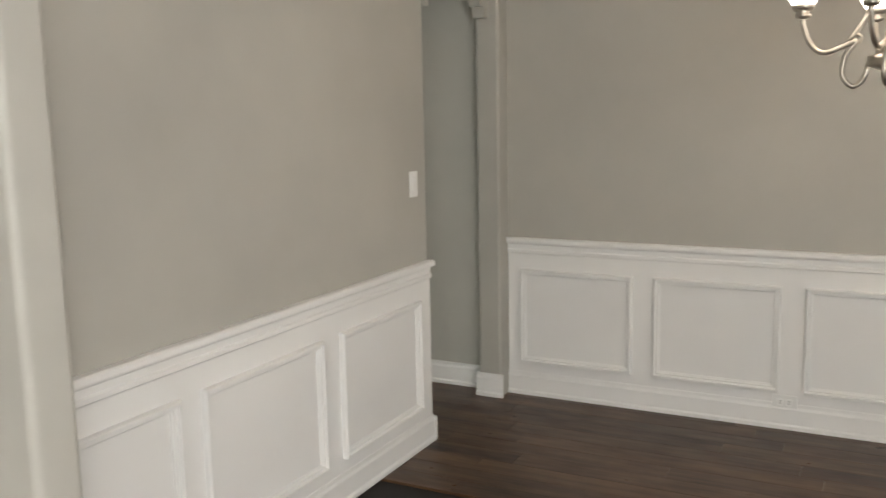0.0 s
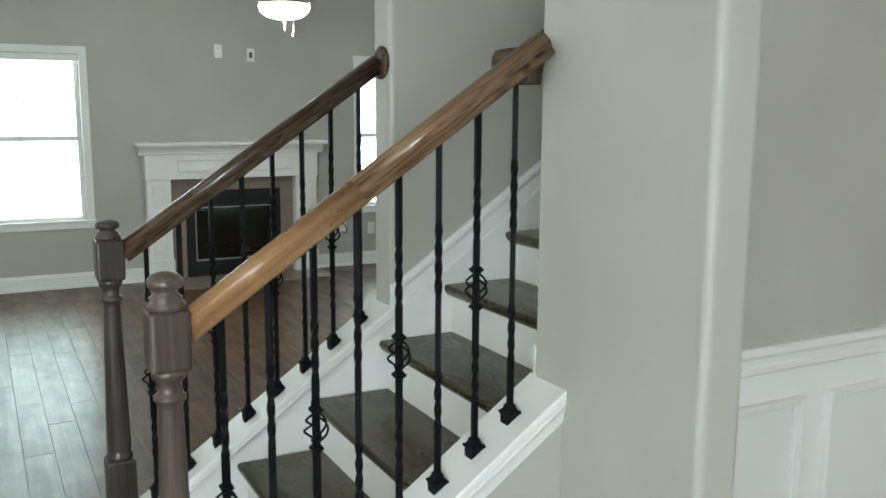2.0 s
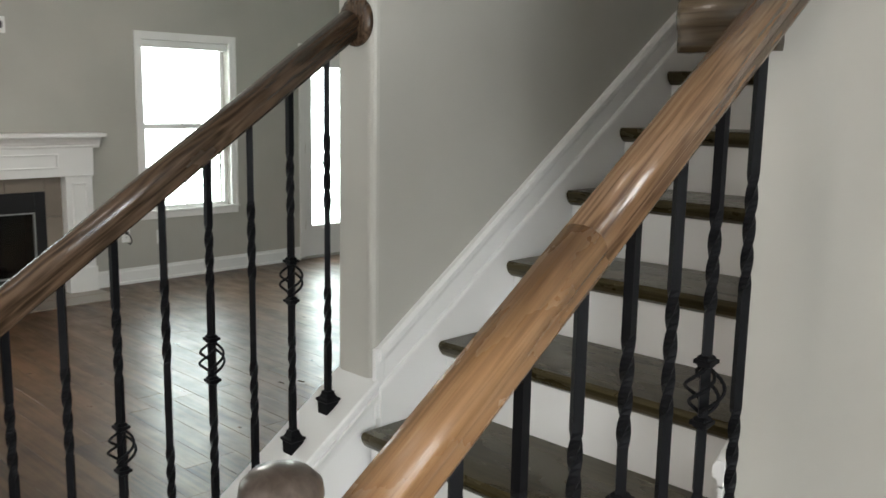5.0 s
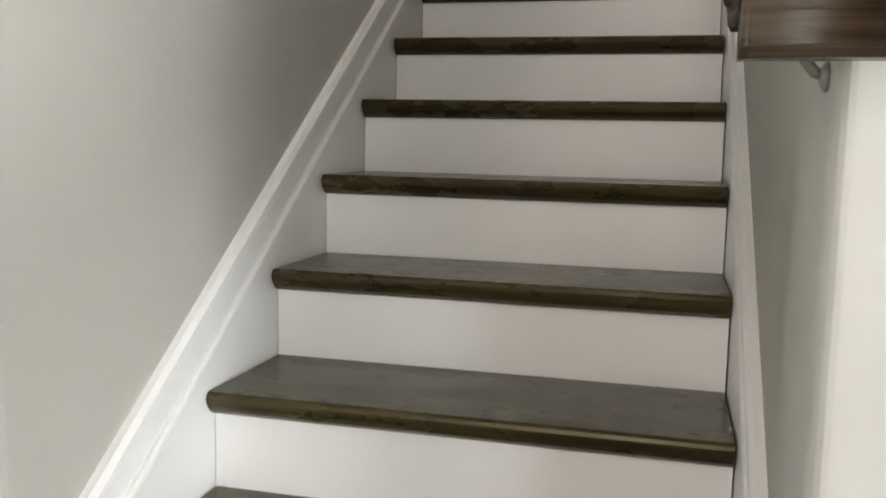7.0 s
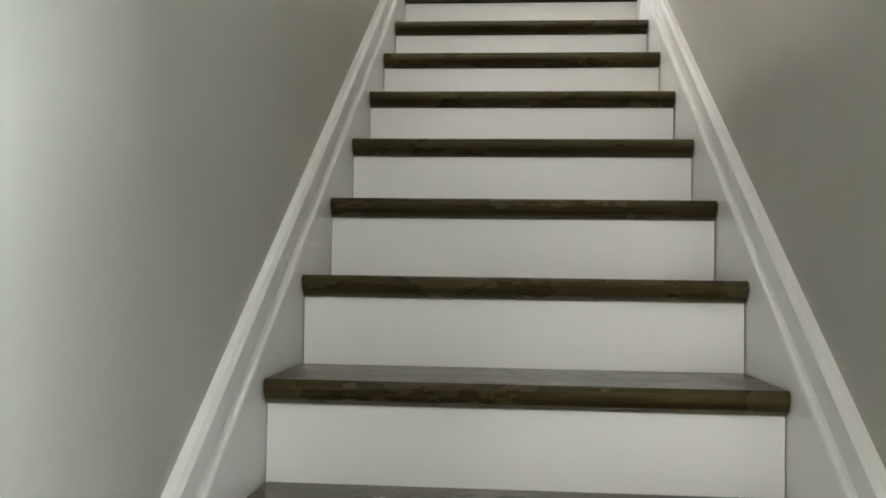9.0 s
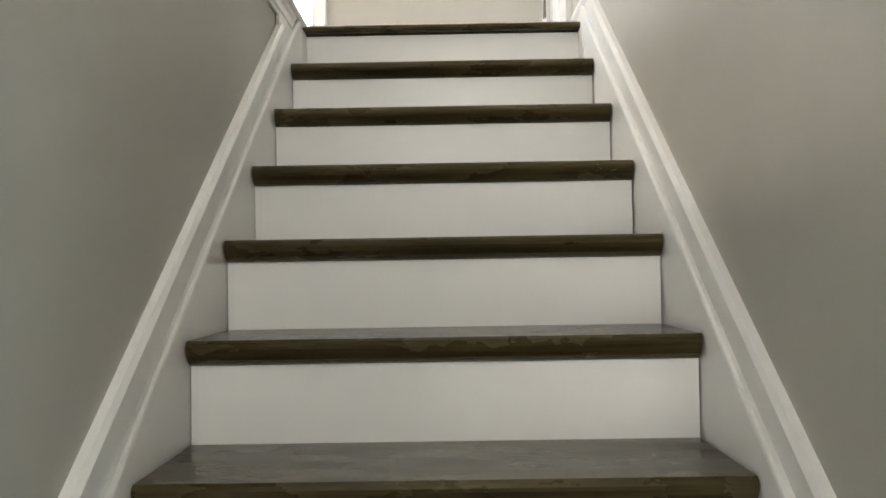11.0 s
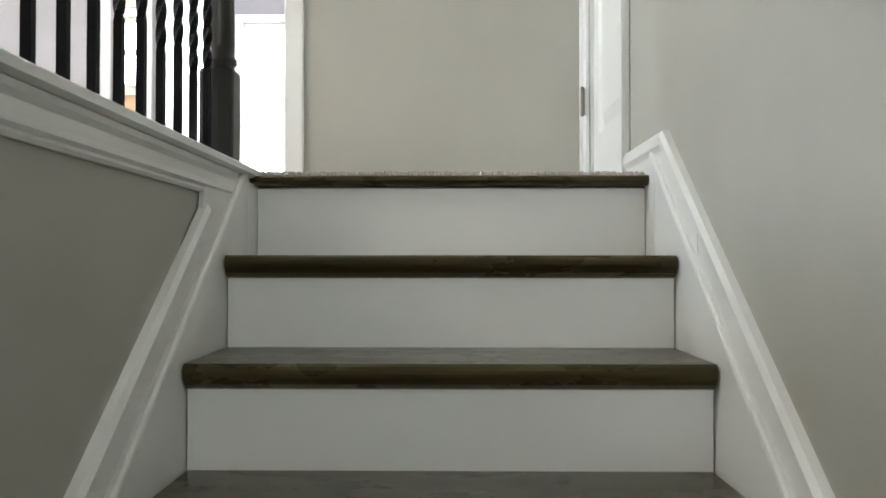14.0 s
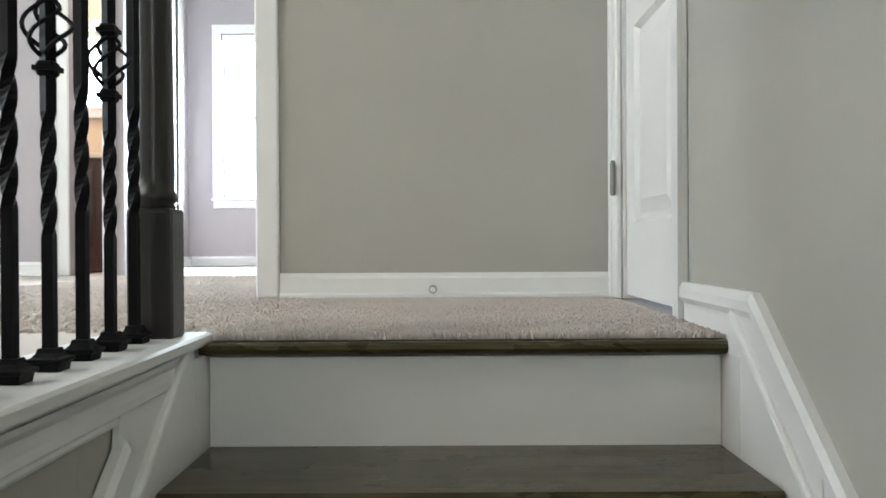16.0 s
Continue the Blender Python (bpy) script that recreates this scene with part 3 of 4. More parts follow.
    turned(knob, M_WEST @ Matrix.Translation((a1 - 0.08, -0.03, 0.96)))
    part("door_knob", knob, NICKEL, leaf, "satin nickel knob", True)
    return top


glass_door()


# ---- staircase ----
stair = base("staircase", (WIDE / 2, 0.2, 0), "enclosed stair flight with dark stained treads and white risers", "staircase")
TREAD_PROFILE = [(0.034, -0.044), (0.027, -0.044), (0.020, -0.041), (0.011, -0.034), (0.004, -0.024), (0.001, -0.016), (0, -0.010), (0.003, -0.004), (0.009, 0), (RUN + 0.046, 0), (RUN + 0.046, -0.026), (0.034, -0.026)]
tread_mesh = finish(sweep(bmesh.new(), TREAD_PROFILE, [(0.002, 0, 0), (WIDE - 0.002, 0, 0)], (0, 1, 0), (0, 0, 1)), "tread", TREAD)
riser_mesh = finish(boxed(0.001, WIDE - 0.001, 0, 0.016, 0.0, RISE - 0.027), "riser", WHITE)
for i in range(1, STEPS + 1):
    if i < STEPS:
        t = new("tread", tread_mesh)
        t.location = (0, START_Y + i * RUN, i * RISE)
        under(t, stair)
    r = new("riser", riser_mesh)
    r.location = (0, START_Y + i * RUN + 0.0335, (i - 1) * RISE)
    under(r, stair)
LIP = [(0.06, -0.022), (0.010, -0.022), (0.003, -0.018), (0, -0.011), (0.002, -0.004), (0.008, 0), (0.06, 0)]
part("landing_nosing", sweep(bmesh.new(), LIP, [(-0.009, TOP_Y, LAND), (WIDE + 0.009, TOP_Y, LAND)], (0, 1, 0), (0, 0, 1)), TREAD, stair, "dark nosing at the carpet edge")


def skirt(name, x, out, y0, y_board, y_cap):
    """Two-step white skirt board on a wall: board up to the nosing line, flat band and cap moulding above it."""
    def slanted(prof, a, b):
        return sweep(bmesh.new(), prof, [(x, a, line_z(a)), (x, b, line_z(b))], (out, 0, 0), (0, 0, 1))
    part(name, slanted([(0, -0.30), (0.021, -0.30), (0.021, 0.040), (0.0195, 0.046), (0.015, 0.050), (0, 0.050)], y0, y_board), WHITE, stair, "white stair skirt board")
    part("skirt_band", slanted([(0, 0.04), (0.008, 0.04), (0.008, 0.104), (0, 0.104)], y0, y_cap), WHITE, stair)
    part("skirt_moulding", slanted([(0, 0.100), (0.0085, 0.100), (0.012, 0.112), (0.021, 0.122), (0.021, 0.137), (0.014, 0.149), (0, 0.149)], y0, y_cap), WHITE, stair, "moulded cap of the skirt board")


KNEE_Y = 4.047
CASE_Y = 4.455           # casing of the door at the stair head
skirt("skirt_board", WALL_L, 1, FACE_Y + 0.012, TOP_Y - 0.05, 3.80)
skirt("skirt_board", WALL_R, -1, FACE_Y + 0.004, TOP_Y + 0.004, KNEE_Y)
part("skirt_end", boxed(WALL_L, WALL_L + 0.013, FACE_Y - 0.001, FACE_Y + 0.03, line_z(FACE_Y) - 0.02, line_z(FACE_Y) + 0.158, 0.003), WHITE, stair)
# level run of the skirt beside the landing, up to the door casing
kz = line_z(KNEE_Y) + 0.149
part("landing_base", boxed(WALL_R - 0.006, WALL_R, KNEE_Y, CASE_Y, LAND - 0.2, kz - 0.05), WHITE, stair)
part("landing_base_cap", sweep(bmesh.new(), [(0, -0.056), (0.008, -0.056), (0.011, -0.042), (0.020, -0.030), (0.020, -0.014), (0.013, 0), (0, 0)], [(WALL_R, KNEE_Y - 0.003, kz), (WALL_R, CASE_Y, kz)], (-1, 0, 0), (0, 0, 1)), WHITE, stair)


def slab(name, x0, x1, outline, material, parent):
    """A board of an outline in y and z, between two x."""
    bm = bmesh.new()
    a, b = [[bm.verts.new((x, y, z)) for y, z in outline] for x in (x0, x1)]
    bm.faces.new(a)
    bm.faces.new(list(reversed(b)))
    for i in range(len(outline)):
        j = (i + 1) % len(outline)
        bm.faces.new((a[i], a[j], b[j], b[i]))
    return part(name, bm, material, parent)


slab("landing_wedge", WALL_R - 0.0095, WALL_R - 0.0002, [(3.80, line_z(3.80) + 0.02), (TOP_Y - 0.03, line_z(TOP_Y - 0.03)), (CASE_Y, LAND + 0.004), (CASE_Y, kz - 0.03), (KNEE_Y, kz - 0.03), (3.80, line_z(3.80) + 0.11)], WHITE, stair)
slab("landing_wedge", WALL_L, WALL_L + 0.009, [(3.77, line_z(3.77) + 0.03), (TOP_Y - 0.03, line_z(TOP_Y - 0.03) + 0.0), (TOP_Y - 0.03, LAND - 0.008), (3.80, LAND - 0.008)], WHITE, stair)
for xa, xb in ((WALL_L, -0.0005), (WIDE + 0.0005, WALL_R)):
    part("riser_return", boxed(xa, xb, TOP_Y - 0.055, TOP_Y + 0.048, LAND - 0.30, LAND - 0.020), WHITE, stair)


def knee_wall(name, x0, x1, white_side):
    """Low wall under the balustrade, with a white sloping cap and a moulding under its edge."""
    y0, y1 = 0.20, FACE_Y + 0.004
    top = base(name, ((x0 + x1) / 2, y0, 0), "low drywall stringer wall with white sloping cap", "knee wall", kind="structure")
    bm = bmesh.new()
    pts = [(y0, 0), (y1, 0), (y1, line_z(y1) + 0.05), (y0, line_z(y0) + 0.05)]
    a = [bm.verts.new((x0, y, z)) for y, z in pts]
    b = [bm.verts.new((x1, y, z)) for y, z in pts]
    bm.faces.new(a)
    bm.faces.new(list(reversed(b)))
    for i in range(4):
        bm.faces.new((a[i], a[(i + 1) % 4], b[(i + 1) % 4], b[i]))
    part("core", bm, GREIGE, top)
    cx = (x0 + x1) / 2
    half = (x1 - x0) / 2 + 0.014
    cap = [(-half, -0.030), (half, -0.030), (half + 0.004, -0.020), (half + 0.004, -0.006), (half, 0), (-half, 0), (-half - 0.004, -0.006), (-half - 0.004, -0.020)]
    part("cap", sweep(bmesh.new(), cap, [(cx, y0 - 0.02, line_z(y0 - 0.02) + 0.078), (cx, y1, line_z(y1) + 0.078)], (1, 0, 0), (0, 0, 1)), WHITE, top, "white painted sloping cap")
    bed = [(0, -0.085), (0.006, -0.085), (0.009, -0.065), (0.012, -0.050), (0.020, -0.036), (0.020, -0.03), (0, -0.03)]
    for x, s in ((x0, -1), (x1, 1)):
        part("bed_moulding", sweep(bmesh.new(), bed, [(x, y0, line_z(y0) + 0.078), (x, y1, line_z(y1) + 0.078)], (s, 0, 0), (0, 0, 1)), WHITE, top)
    s = 1 if white_side == "x1" else -1
    xs = x1 if white_side == "x1" else x0
    side = bmesh.new()
    sp = [(y0 + 0.04, 0), (y1, 0), (y1, line_z(y1) + 0.05), (y0 + 0.04, line_z(y0 + 0.04) + 0.05)]
    a = [side.verts.new((xs, y, z)) for y, z in sp]
    b = [side.verts.new((xs + s * 0.008, y, z)) for y, z in sp]
    side.faces.new(a)
    side.faces.new(list(reversed(b)))
    for i in range(4):
        side.faces.new((a[i], a[(i + 1) % 4], b[(i + 1) % 4], b[i]))
    part("inner_board", side, WHITE, top)
    return top


knee_wall("knee_wall_east", 0.896, 1.033, "x0")
knee_wall("knee_wall_west", -0.145, -0.020, "x1")

# ---- balusters ----
BAR = 0.0068


def twisted(bm, length, twists):
    """A square bar with twisted stretches (z0, z1, turns)."""
    stops = sorted({0.0, length} | {z for a, b, _ in twists for z in [a + (b - a) * k / 20 for k in range(21)]})
    rings = []
    for z in stops:
        ang = sum(2 * math.pi * n * min(max((z - a) / (b - a), 0), 1) for a, b, n in twists) + math.pi / 4
        rings.append([bm.verts.new((BAR * 1.414 * math.cos(ang + k * math.pi / 2), BAR * 1.414 * math.sin(ang + k * math.pi / 2), z)) for k in range(4)])
    for r0, r1 in zip(rings, rings[1:]):
        for k in range(4):
            bm.faces.new((r0[k], r0[(k + 1) % 4], r1[(k + 1) % 4], r1[k]))
    bm.faces.new(rings[0])
    bm.faces.new(list(reversed(rings[-1])))
    return bm


def basket_mesh():
    bm = bmesh.new()
    for k in range(4):
        pts = []
        for i in range(15):
            f = i / 14
            a = k * math.pi / 2 + f * math.pi * 1.1
            r = 0.004 + 0.0245 * math.sin(math.pi * f) ** 0.9
            pts.append((r * math.cos(a), r * math.sin(a), -0.036 + 0.072 * f))
        tube(bm, pts, 0.0029, 6)
    for z in (-0.040, 0.034):
        box(bm, -0.011, 0.011, -0.011, 0.011, z - 0.018 if z < 0 else z, z if z < 0 else z + 0.018, 0.003, 1)
        box(bm, -0.0135, 0.0135, -0.0135, 0.0135, z - 0.012 if z < 0 else z + 0.006, z - 0.006 if z < 0 else z + 0.012)
    return finish(bm, "basket", IRON)


def shoe_mesh(slanted):
    """Cast collar at the foot of a baluster: square skirt, proud lip and a sloping neck."""
    bm = bmesh.new()
    rings = []
    for w, z in ((0.0165, -0.02 if slanted else 0.0), (0.0180, 0.013), (0.0215, 0.017), (0.0215, 0.022), (0.0155, 0.025), (0.0120, 0.032), (0.0105, 0.040)):
        z *= 1.0 if slanted else 0.68
        rings.append([bm.verts.new((sx * w, sy * w, z + (SLOPE * sy * w if z < 0 else 0))) for sx, sy in ((-1, -1), (1, -1), (1, 1), (-1, 1))])
    for r0, r1 in zip(rings, rings[1:]):
        for k in range(4):
            bm.faces.new((r0[k], r0[(k + 1) % 4], r1[(k + 1) % 4], r1[k]))
    bm.faces.new(rings[0])
    bm.faces.new(list(reversed(rings[-1])))
    return finish(bm, "shoe", IRON)


BASKET, SHOE, SHOE_FLAT = basket_mesh(), shoe_mesh(True), shoe_mesh(False)
LONG = 0.856
PLAIN_BAR = finish(twisted(bmesh.new(), LONG, [(0.15, 0.30, 0.9), (0.48, 0.66, 1.0)]), "baluster", IRON)
BASKET_BAR = finish(twisted(bmesh.new(), LONG, [(0.13, 0.27, 0.85), (0.54, 0.69, 0.9)]), "baluster", IRON)
TALL = 0.93
PLAIN_TALL = finish(twisted(bmesh.new(), TALL, [(0.19, 0.36, 0.95), (0.56, 0.74, 1.0)]), "baluster", IRON)
BASKET_TALL = finish(twisted(bmesh.new(), TALL, [(0.16, 0.31, 0.9), (0.60, 0.74, 0.9)]), "baluster", IRON)


def baluster(x, y, z, mesh, parent, basket_at, shoe):
    ob = new("baluster", mesh)
    ob.location = (x, y, z)
    under(ob, parent)
    s = new("shoe", shoe)
    s.location = (x, y, z)
    under(s, ob)
    if basket_at:
        b = new("basket", BASKET)
        b.location = (x, y, z + basket_at)
        under(b, ob)
    return ob


def newel(parent, x, y, z, top, block, lower, stain, wide=0.042):
    """Turned post: square foot, tapered shaft with rings, square block, and a mushroom cap."""
    post = part("newel_post", boxed(x - wide * 1.08, x + wide * 1.08, y - wide * 1.08, y + wide * 1.08, z, lower, 0.008, 2), stain, parent, "turned wooden newel post")
    r = wide
    b0, b1 = block
    shaft = [(r * 0.95, lower - 0.004), (r * 0.98, lower + 0.012), (r * 0.80, lower + 0.022), (r * 0.88, lower + 0.034), (r * 0.90, lower + 0.05)]
    shaft += [(r * 0.62, b0 - 0.085), (r * 0.62, b0 - 0.072), (r * 0.80, b0 - 0.066), (r * 0.80, b0 - 0.056), (r * 0.60, b0 - 0.050), (r * 0.62, b0 - 0.026), (r * 0.82, b0 - 0.018), (r * 0.86, b0 - 0.008), (r * 0.80, b0 + 0.006)]
    part("shaft", lathe(bmesh.new(), shaft, x, y), stain, post, smooth=True)
    part("block", boxed(x - r, x + r, y - r, y + r, b0, b1, 0.009, 3), stain, post)
    h = top - b1
    cap = [(r * 0.82, b1 - 0.006), (r * 0.94, b1 + h * 0.08), (r * 0.94, b1 + h * 0.16), (r * 0.76, b1 + h * 0.24), (r * 0.82, b1 + h * 0.32), (r * 0.58, b1 + h * 0.42), (r * 0.56, b1 + h * 0.52),
           (r * 0.80, b1 + h * 0.58), (r * 0.88, b1 + h * 0.68), (r * 0.84, b1 + h * 0.82), (r * 0.62, b1 + h * 0.94), (r * 0.22, b1 + h), (0.001, b1 + h * 1.01)]
    part("finial", lathe(bmesh.new(), cap, x, y), stain, post, smooth=True)
    return post


RAIL_SHAPE = [(a * 0.90, b * 0.92 + 0.002) for a, b in [(-0.022, -0.032), (0.022, -0.032), (0.026, -0.024), (0.024, -0.012), (0.031, -0.002), (0.033, 0.010), (0.030, 0.022), (0.021, 0.031), (0.008, 0.035), (-0.008, 0.035), (-0.021, 0.031), (-0.030, 0.022), (-0.033, 0.010), (-0.031, -0.002), (-0.024, -0.012), (-0.026, -0.024)]]
UP = Vector((0, -RISE, RUN)).normalized()


def handrail(name, parent, points, material, label="", side=(1, 0, 0), above=None):
    return part(name, sweep(bmesh.new(), RAIL_SHAPE, points, side, above if above is not None else UP), material, parent, label, True)


RX, LX = 0.967, -0.078
# side next to the dining room
east = base("balustrade", (RX, 0.6, 0), "iron baluster railing with stained oak handrail on the stair", "railing", "stair railings")
newel(east, RX, 0.128, 0, 1.205, (1.0, 1.127), 0.42, NEWEL)
ER = 0.958
RR = 0.970
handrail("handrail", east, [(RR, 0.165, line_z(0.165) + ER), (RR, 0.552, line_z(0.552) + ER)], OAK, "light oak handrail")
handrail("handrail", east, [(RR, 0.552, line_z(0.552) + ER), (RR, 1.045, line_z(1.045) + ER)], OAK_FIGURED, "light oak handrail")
for k in range(8):
    y = 0.239 + 0.1037 * k
    odd = k % 2 == 0
    baluster(RX, y, line_z(y) + 0.076, BASKET_BAR if odd else PLAIN_BAR, east, 0.425 if odd else 0, SHOE)
# wall rail that carries on up the flight from a level offset
rail_w = base("wall_handrail", (0.826, 2.5, 1.8), "dark brown handrail on brackets along the stair wall", "handrail")
WX = 0.826
zj = 1.636
handrail("offset", rail_w, [(RR - 0.006, 1.018, zj), (WX - 0.008, 1.018, zj), (WX - 0.016, 1.018, zj - 0.001)], MID_OAK, "level mitred piece between the rails", (0, 1, 0), (0, 0, 1.5))
handrail("handrail", rail_w, [(WX, 1.062, line_z(1.062) + 0.902), (WX, 3.55, line_z(3.55) + 0.902)], DARK_OAK, "dark brown rail")
for y in (1.115, 2.05, 3.05):
    z = line_z(y) + 0.902 - 0.027
    br = bmesh.new()
    tube(br, [(WALL_R, y, z - 0.070), (WALL_R - 0.012, y, z - 0.066), (WALL_R - 0.026, y, z - 0.048), (WALL_R - 0.040, y, z - 0.022), (WALL_R - 0.056, y, z - 0.006), (WX + 0.002, y, z - 0.002)], 0.0055)
    part("bracket", br, BRACKET, rail_w, "dull grey metal bracket arm", True)
    part("bracket_plate", turned(lathe(bmesh.new(), [(0.014, 0), (0.014, 0.003), (0.010, 0.006), (0.006, 0.008)], 0, 0, 16), Matrix.Translation((WALL_R, y, z - 0.070)) @ Matrix.Rotation(radians(-90), 4, "Y")), BRACKET, rail_w, smooth=True)
    part("bracket_saddle", boxed(WX - 0.010, WX + 0.014, y - 0.022, y + 0.022, z - 0.004, z, 0.0015, 1), BRACKET, rail_w)

# side next to the living room
west = base("balustrade", (LX, 0.6, 0), "iron baluster railing with dark brown handrail on the stair", "railing", "stair railings")
newel(west, LX, 0.150, 0, 1.19, (1.003, 1.13), 0.42, NEWEL_GREY)
WR = 0.940
handrail("handrail", west, [(LX, 0.19, line_z(0.19) + WR), (LX, 1.062, line_z(1.062) + WR)], DARK_OAK, "dark brown handrail")
ros = lathe(bmesh.new(), [(0.056, 0), (0.058, 0.004), (0.056, 0.012), (0.046, 0.018), (0.03, 0.02)], 0, 0, 28)
turned(ros, Matrix.Translation((LX, FACE_Y, line_z(1.07) + WR)) @ Matrix.Rotation(radians(90), 4, "X"))
part("rosette", ros, DARK_OAK, west, "round dark wall rosette", True)
for k in range(8):
    y = 0.260 + 0.1040 * k
    odd = k % 2 == 0
    baluster(LX, y, line_z(y) + 0.082, BASKET_BAR if odd else PLAIN_BAR, west, 0.40 if odd else 0, SHOE)

# ---- upper railing ----
ledge = base("landing_ledge", (LX, 3.2, LAND - 0.1), "white ledge and apron under the upper railing", "ledge", kind="structure")
cap = [(-0.085, -0.022), (0.082, -0.022), (0.090, -0.016), (0.090, -0.004), (0.084, 0), (-0.085, 0)]
part("cap", sweep(bmesh.new(), cap, [(-0.085, 2.3, LAND + 0.016), (-0.085, TOP_Y + 0.04, LAND + 0.016)], (1, 0, 0), (0, 0, 1)), WHITE, ledge)
apron = [(0, -0.065), (0.007, -0.065), (0.010, -0.060), (0.008, -0.055), (0.014, -0.050), (0.011, -0.040), (0.011, -0.024), (0.017, -0.016), (0.020, -0.008), (0, -0.006)]
part("apron", sweep(bmesh.new(), apron, [(WALL_L - 0.001, 2.3, LAND), (WALL_L - 0.001, TOP_Y - 0.12, LAND)], (1, 0, 0), (0, 0, 1)), WHITE, ledge)
upper = base("balustrade", (-0.07, 3.2, LAND), "iron baluster railing with dark newel at the upper landing", "railing", "stair railings")
for k in range(17):
    y = 4.012 - 0.0967 * k
    odd = k % 2 == 1
    baluster(-0.07, y, LAND + 0.016, BASKET_TALL if odd else PLAIN_TALL, upper, 0.41 if odd else 0, SHOE_FLAT)
handrail("handrail", upper, [(-0.07, 2.3, LAND + 0.97), (-0.07, 4.075, LAND + 0.97)], DARK_OAK, "dark brown handrail", (1, 0, 0), (0, 0, 1))
NEWEL_DARK = wood("dark_newel_stain", (0.006, 0.0055, 0.005), (0.013, 0.012, 0.010), (0.026, 0.023, 0.019), "z", 0.3, 110, 4.0, 0.18)
nx, ny = -0.066, 4.100
post = part("newel_post", boxed(nx - 0.037, nx + 0.037, ny - 0.037, ny + 0.037, LAND + 0.012, LAND + 0.225, 0.008, 2), NEWEL_DARK, upper, "dark stained turned newel post")
part("shaft", lathe(bmesh.new(), [(0.034, LAND + 0.22), (0.030, LAND + 0.232), (0.0355, LAND + 0.238), (0.0355, LAND + 0.248), (0.030, LAND + 0.254), (0.031, LAND + 0.28), (0.0255, LAND + 0.80), (0.032, LAND + 0.82), (0.032, LAND + 0.86)], nx, ny), NEWEL_DARK, post, smooth=True)
part("block", boxed(nx - 0.037, nx + 0.037, ny - 0.037, ny + 0.037, LAND + 0.855, LAND + 1.05, 0.009, 3), NEWEL_DARK, post)


# ---- door at the stair head ----
def panel_door():
    y0, y1, z0, z1 = 4.537, 5.117, LAND + 0.022, LAND + 2.03
    m = Matrix.Translation((WALL_R, 0, 0)) @ Matrix.Rotation(radians(-90), 4, "Z")       # local x -> -y, local -y -> -x
    top = base("door_2", (WALL_R, 4.835, LAND), "closed white raised-panel door with nickel hinges", "door", kind="structure")
    part("casing", casing(bmesh.new(), -y1 - 0.012, -y0 + 0.012, LAND + 0.01, z1 + 0.02, False, m, 0.07), WHITE, top)
    for ya, yb in ((y0 - 0.055, y0 - 0.003), (y1 + 0.003, y1 + 0.085)):
        part("jamb", boxed(WALL_R + 0.002, WALL_R + 0.14, ya, yb, LAND + 0.01, z1 + 0.02), WHITE, top)
    leaf = bmesh.new()
    s = 0.098
    t0, t1 = 0.012, 0.047
    rows = ((z0, z0 + 0.198), (z0 + 0.72, z0 + 0.86), (z1 - 0.12, z1))
    box(leaf, -y1, -y1 + s, t0, t1, z0, z1)
    box(leaf, -y0 - s, -y0, t0, t1, z0, z1)
    for a, b in rows:
        box(leaf, -y1 + s, -y0 - s, t0, t1, a, b)
    door = part("leaf", turned(leaf, m), WHITE, top)
    for a, b in ((z0 + 0.198, z0 + 0.72), (z0 + 0.86, z1 - 0.12)):
        pm = bmesh.new()
        x0, x1 = -y1 + s, -y0 - s
        rings = []
        for inset, dep in ((0, t0), (0.010, t0 + 0.015), (0.022, t0 + 0.015), (0.058, t0 + 0.003)):
            rings.append([pm.verts.new((x, dep, z)) for x, z in ((x0 + inset, a + inset), (x1 - inset, a + inset), (x1 - inset, b - inset), (x0 + inset, b - inset))])
        for r0, r1 in zip(rings, rings[1:]):
            for k in range(4):
                pm.faces.new((r0[k], r0[(k + 1) % 4], r1[(k + 1) % 4], r1[k]))
        pm.faces.new(rings[-1])
        back = [pm.verts.new((v.co.x, t1, v.co.z)) for v in rings[0]]
        pm.faces.new(list(reversed(back)))
        for k in range(4):
            pm.faces.new((rings[0][k], back[k], back[(k + 1) % 4], rings[0][(k + 1) % 4]))
        part("panel", turned(pm, m), WHITE, door)
    for z in (LAND + 0.30, LAND + 1.05, LAND + 1.75):
        hg = boxed(-y1 - 0.044, -y1 - 0.010, -0.027, -0.0165, z, z + 0.089, 0.002)
        part("hinge", turned(hg, m), HINGE, top, "dull nickel hinge")
        part("hinge_pin", turned(lathe(bmesh.new(), [(0.006, z - 0.004), (0.006, z + 0.093)], -y1 - 0.006, -0.026, 10), m), HINGE, top)
    return top


panel_door()
setting("baseboard", boxed(WALL_R + 0.1, DINE_X + 0.024, 3.5855, 3.603, 0, 0.115, 0.004), WHITE, "white baseboard return at the wall end", "baseboard")
setting("trim", boxed(WALL_R - 0.024, WALL_R - 0.001, HALL_Y - 0.028, HALL_Y - 0.001, LAND + 0.01, CEIL_UP - 0.4, 0.006, 2), WHITE, "white casing in the corner beside the door", "trim")
setting("trim", boxed(-0.138, -0.072, HALL_Y - 0.018, HALL_Y + 0.15, LAND + 0.012, CEIL_UP - 0.4, 0.006, 2), WHITE, "white casing at the end of the landing wall", "trim")
stop = base("door_stop", (0.37, HALL_Y - 0.02, LAND + 0.036), "small spring door stop screwed into the baseboard", "door stop")
sp = bmesh.new()
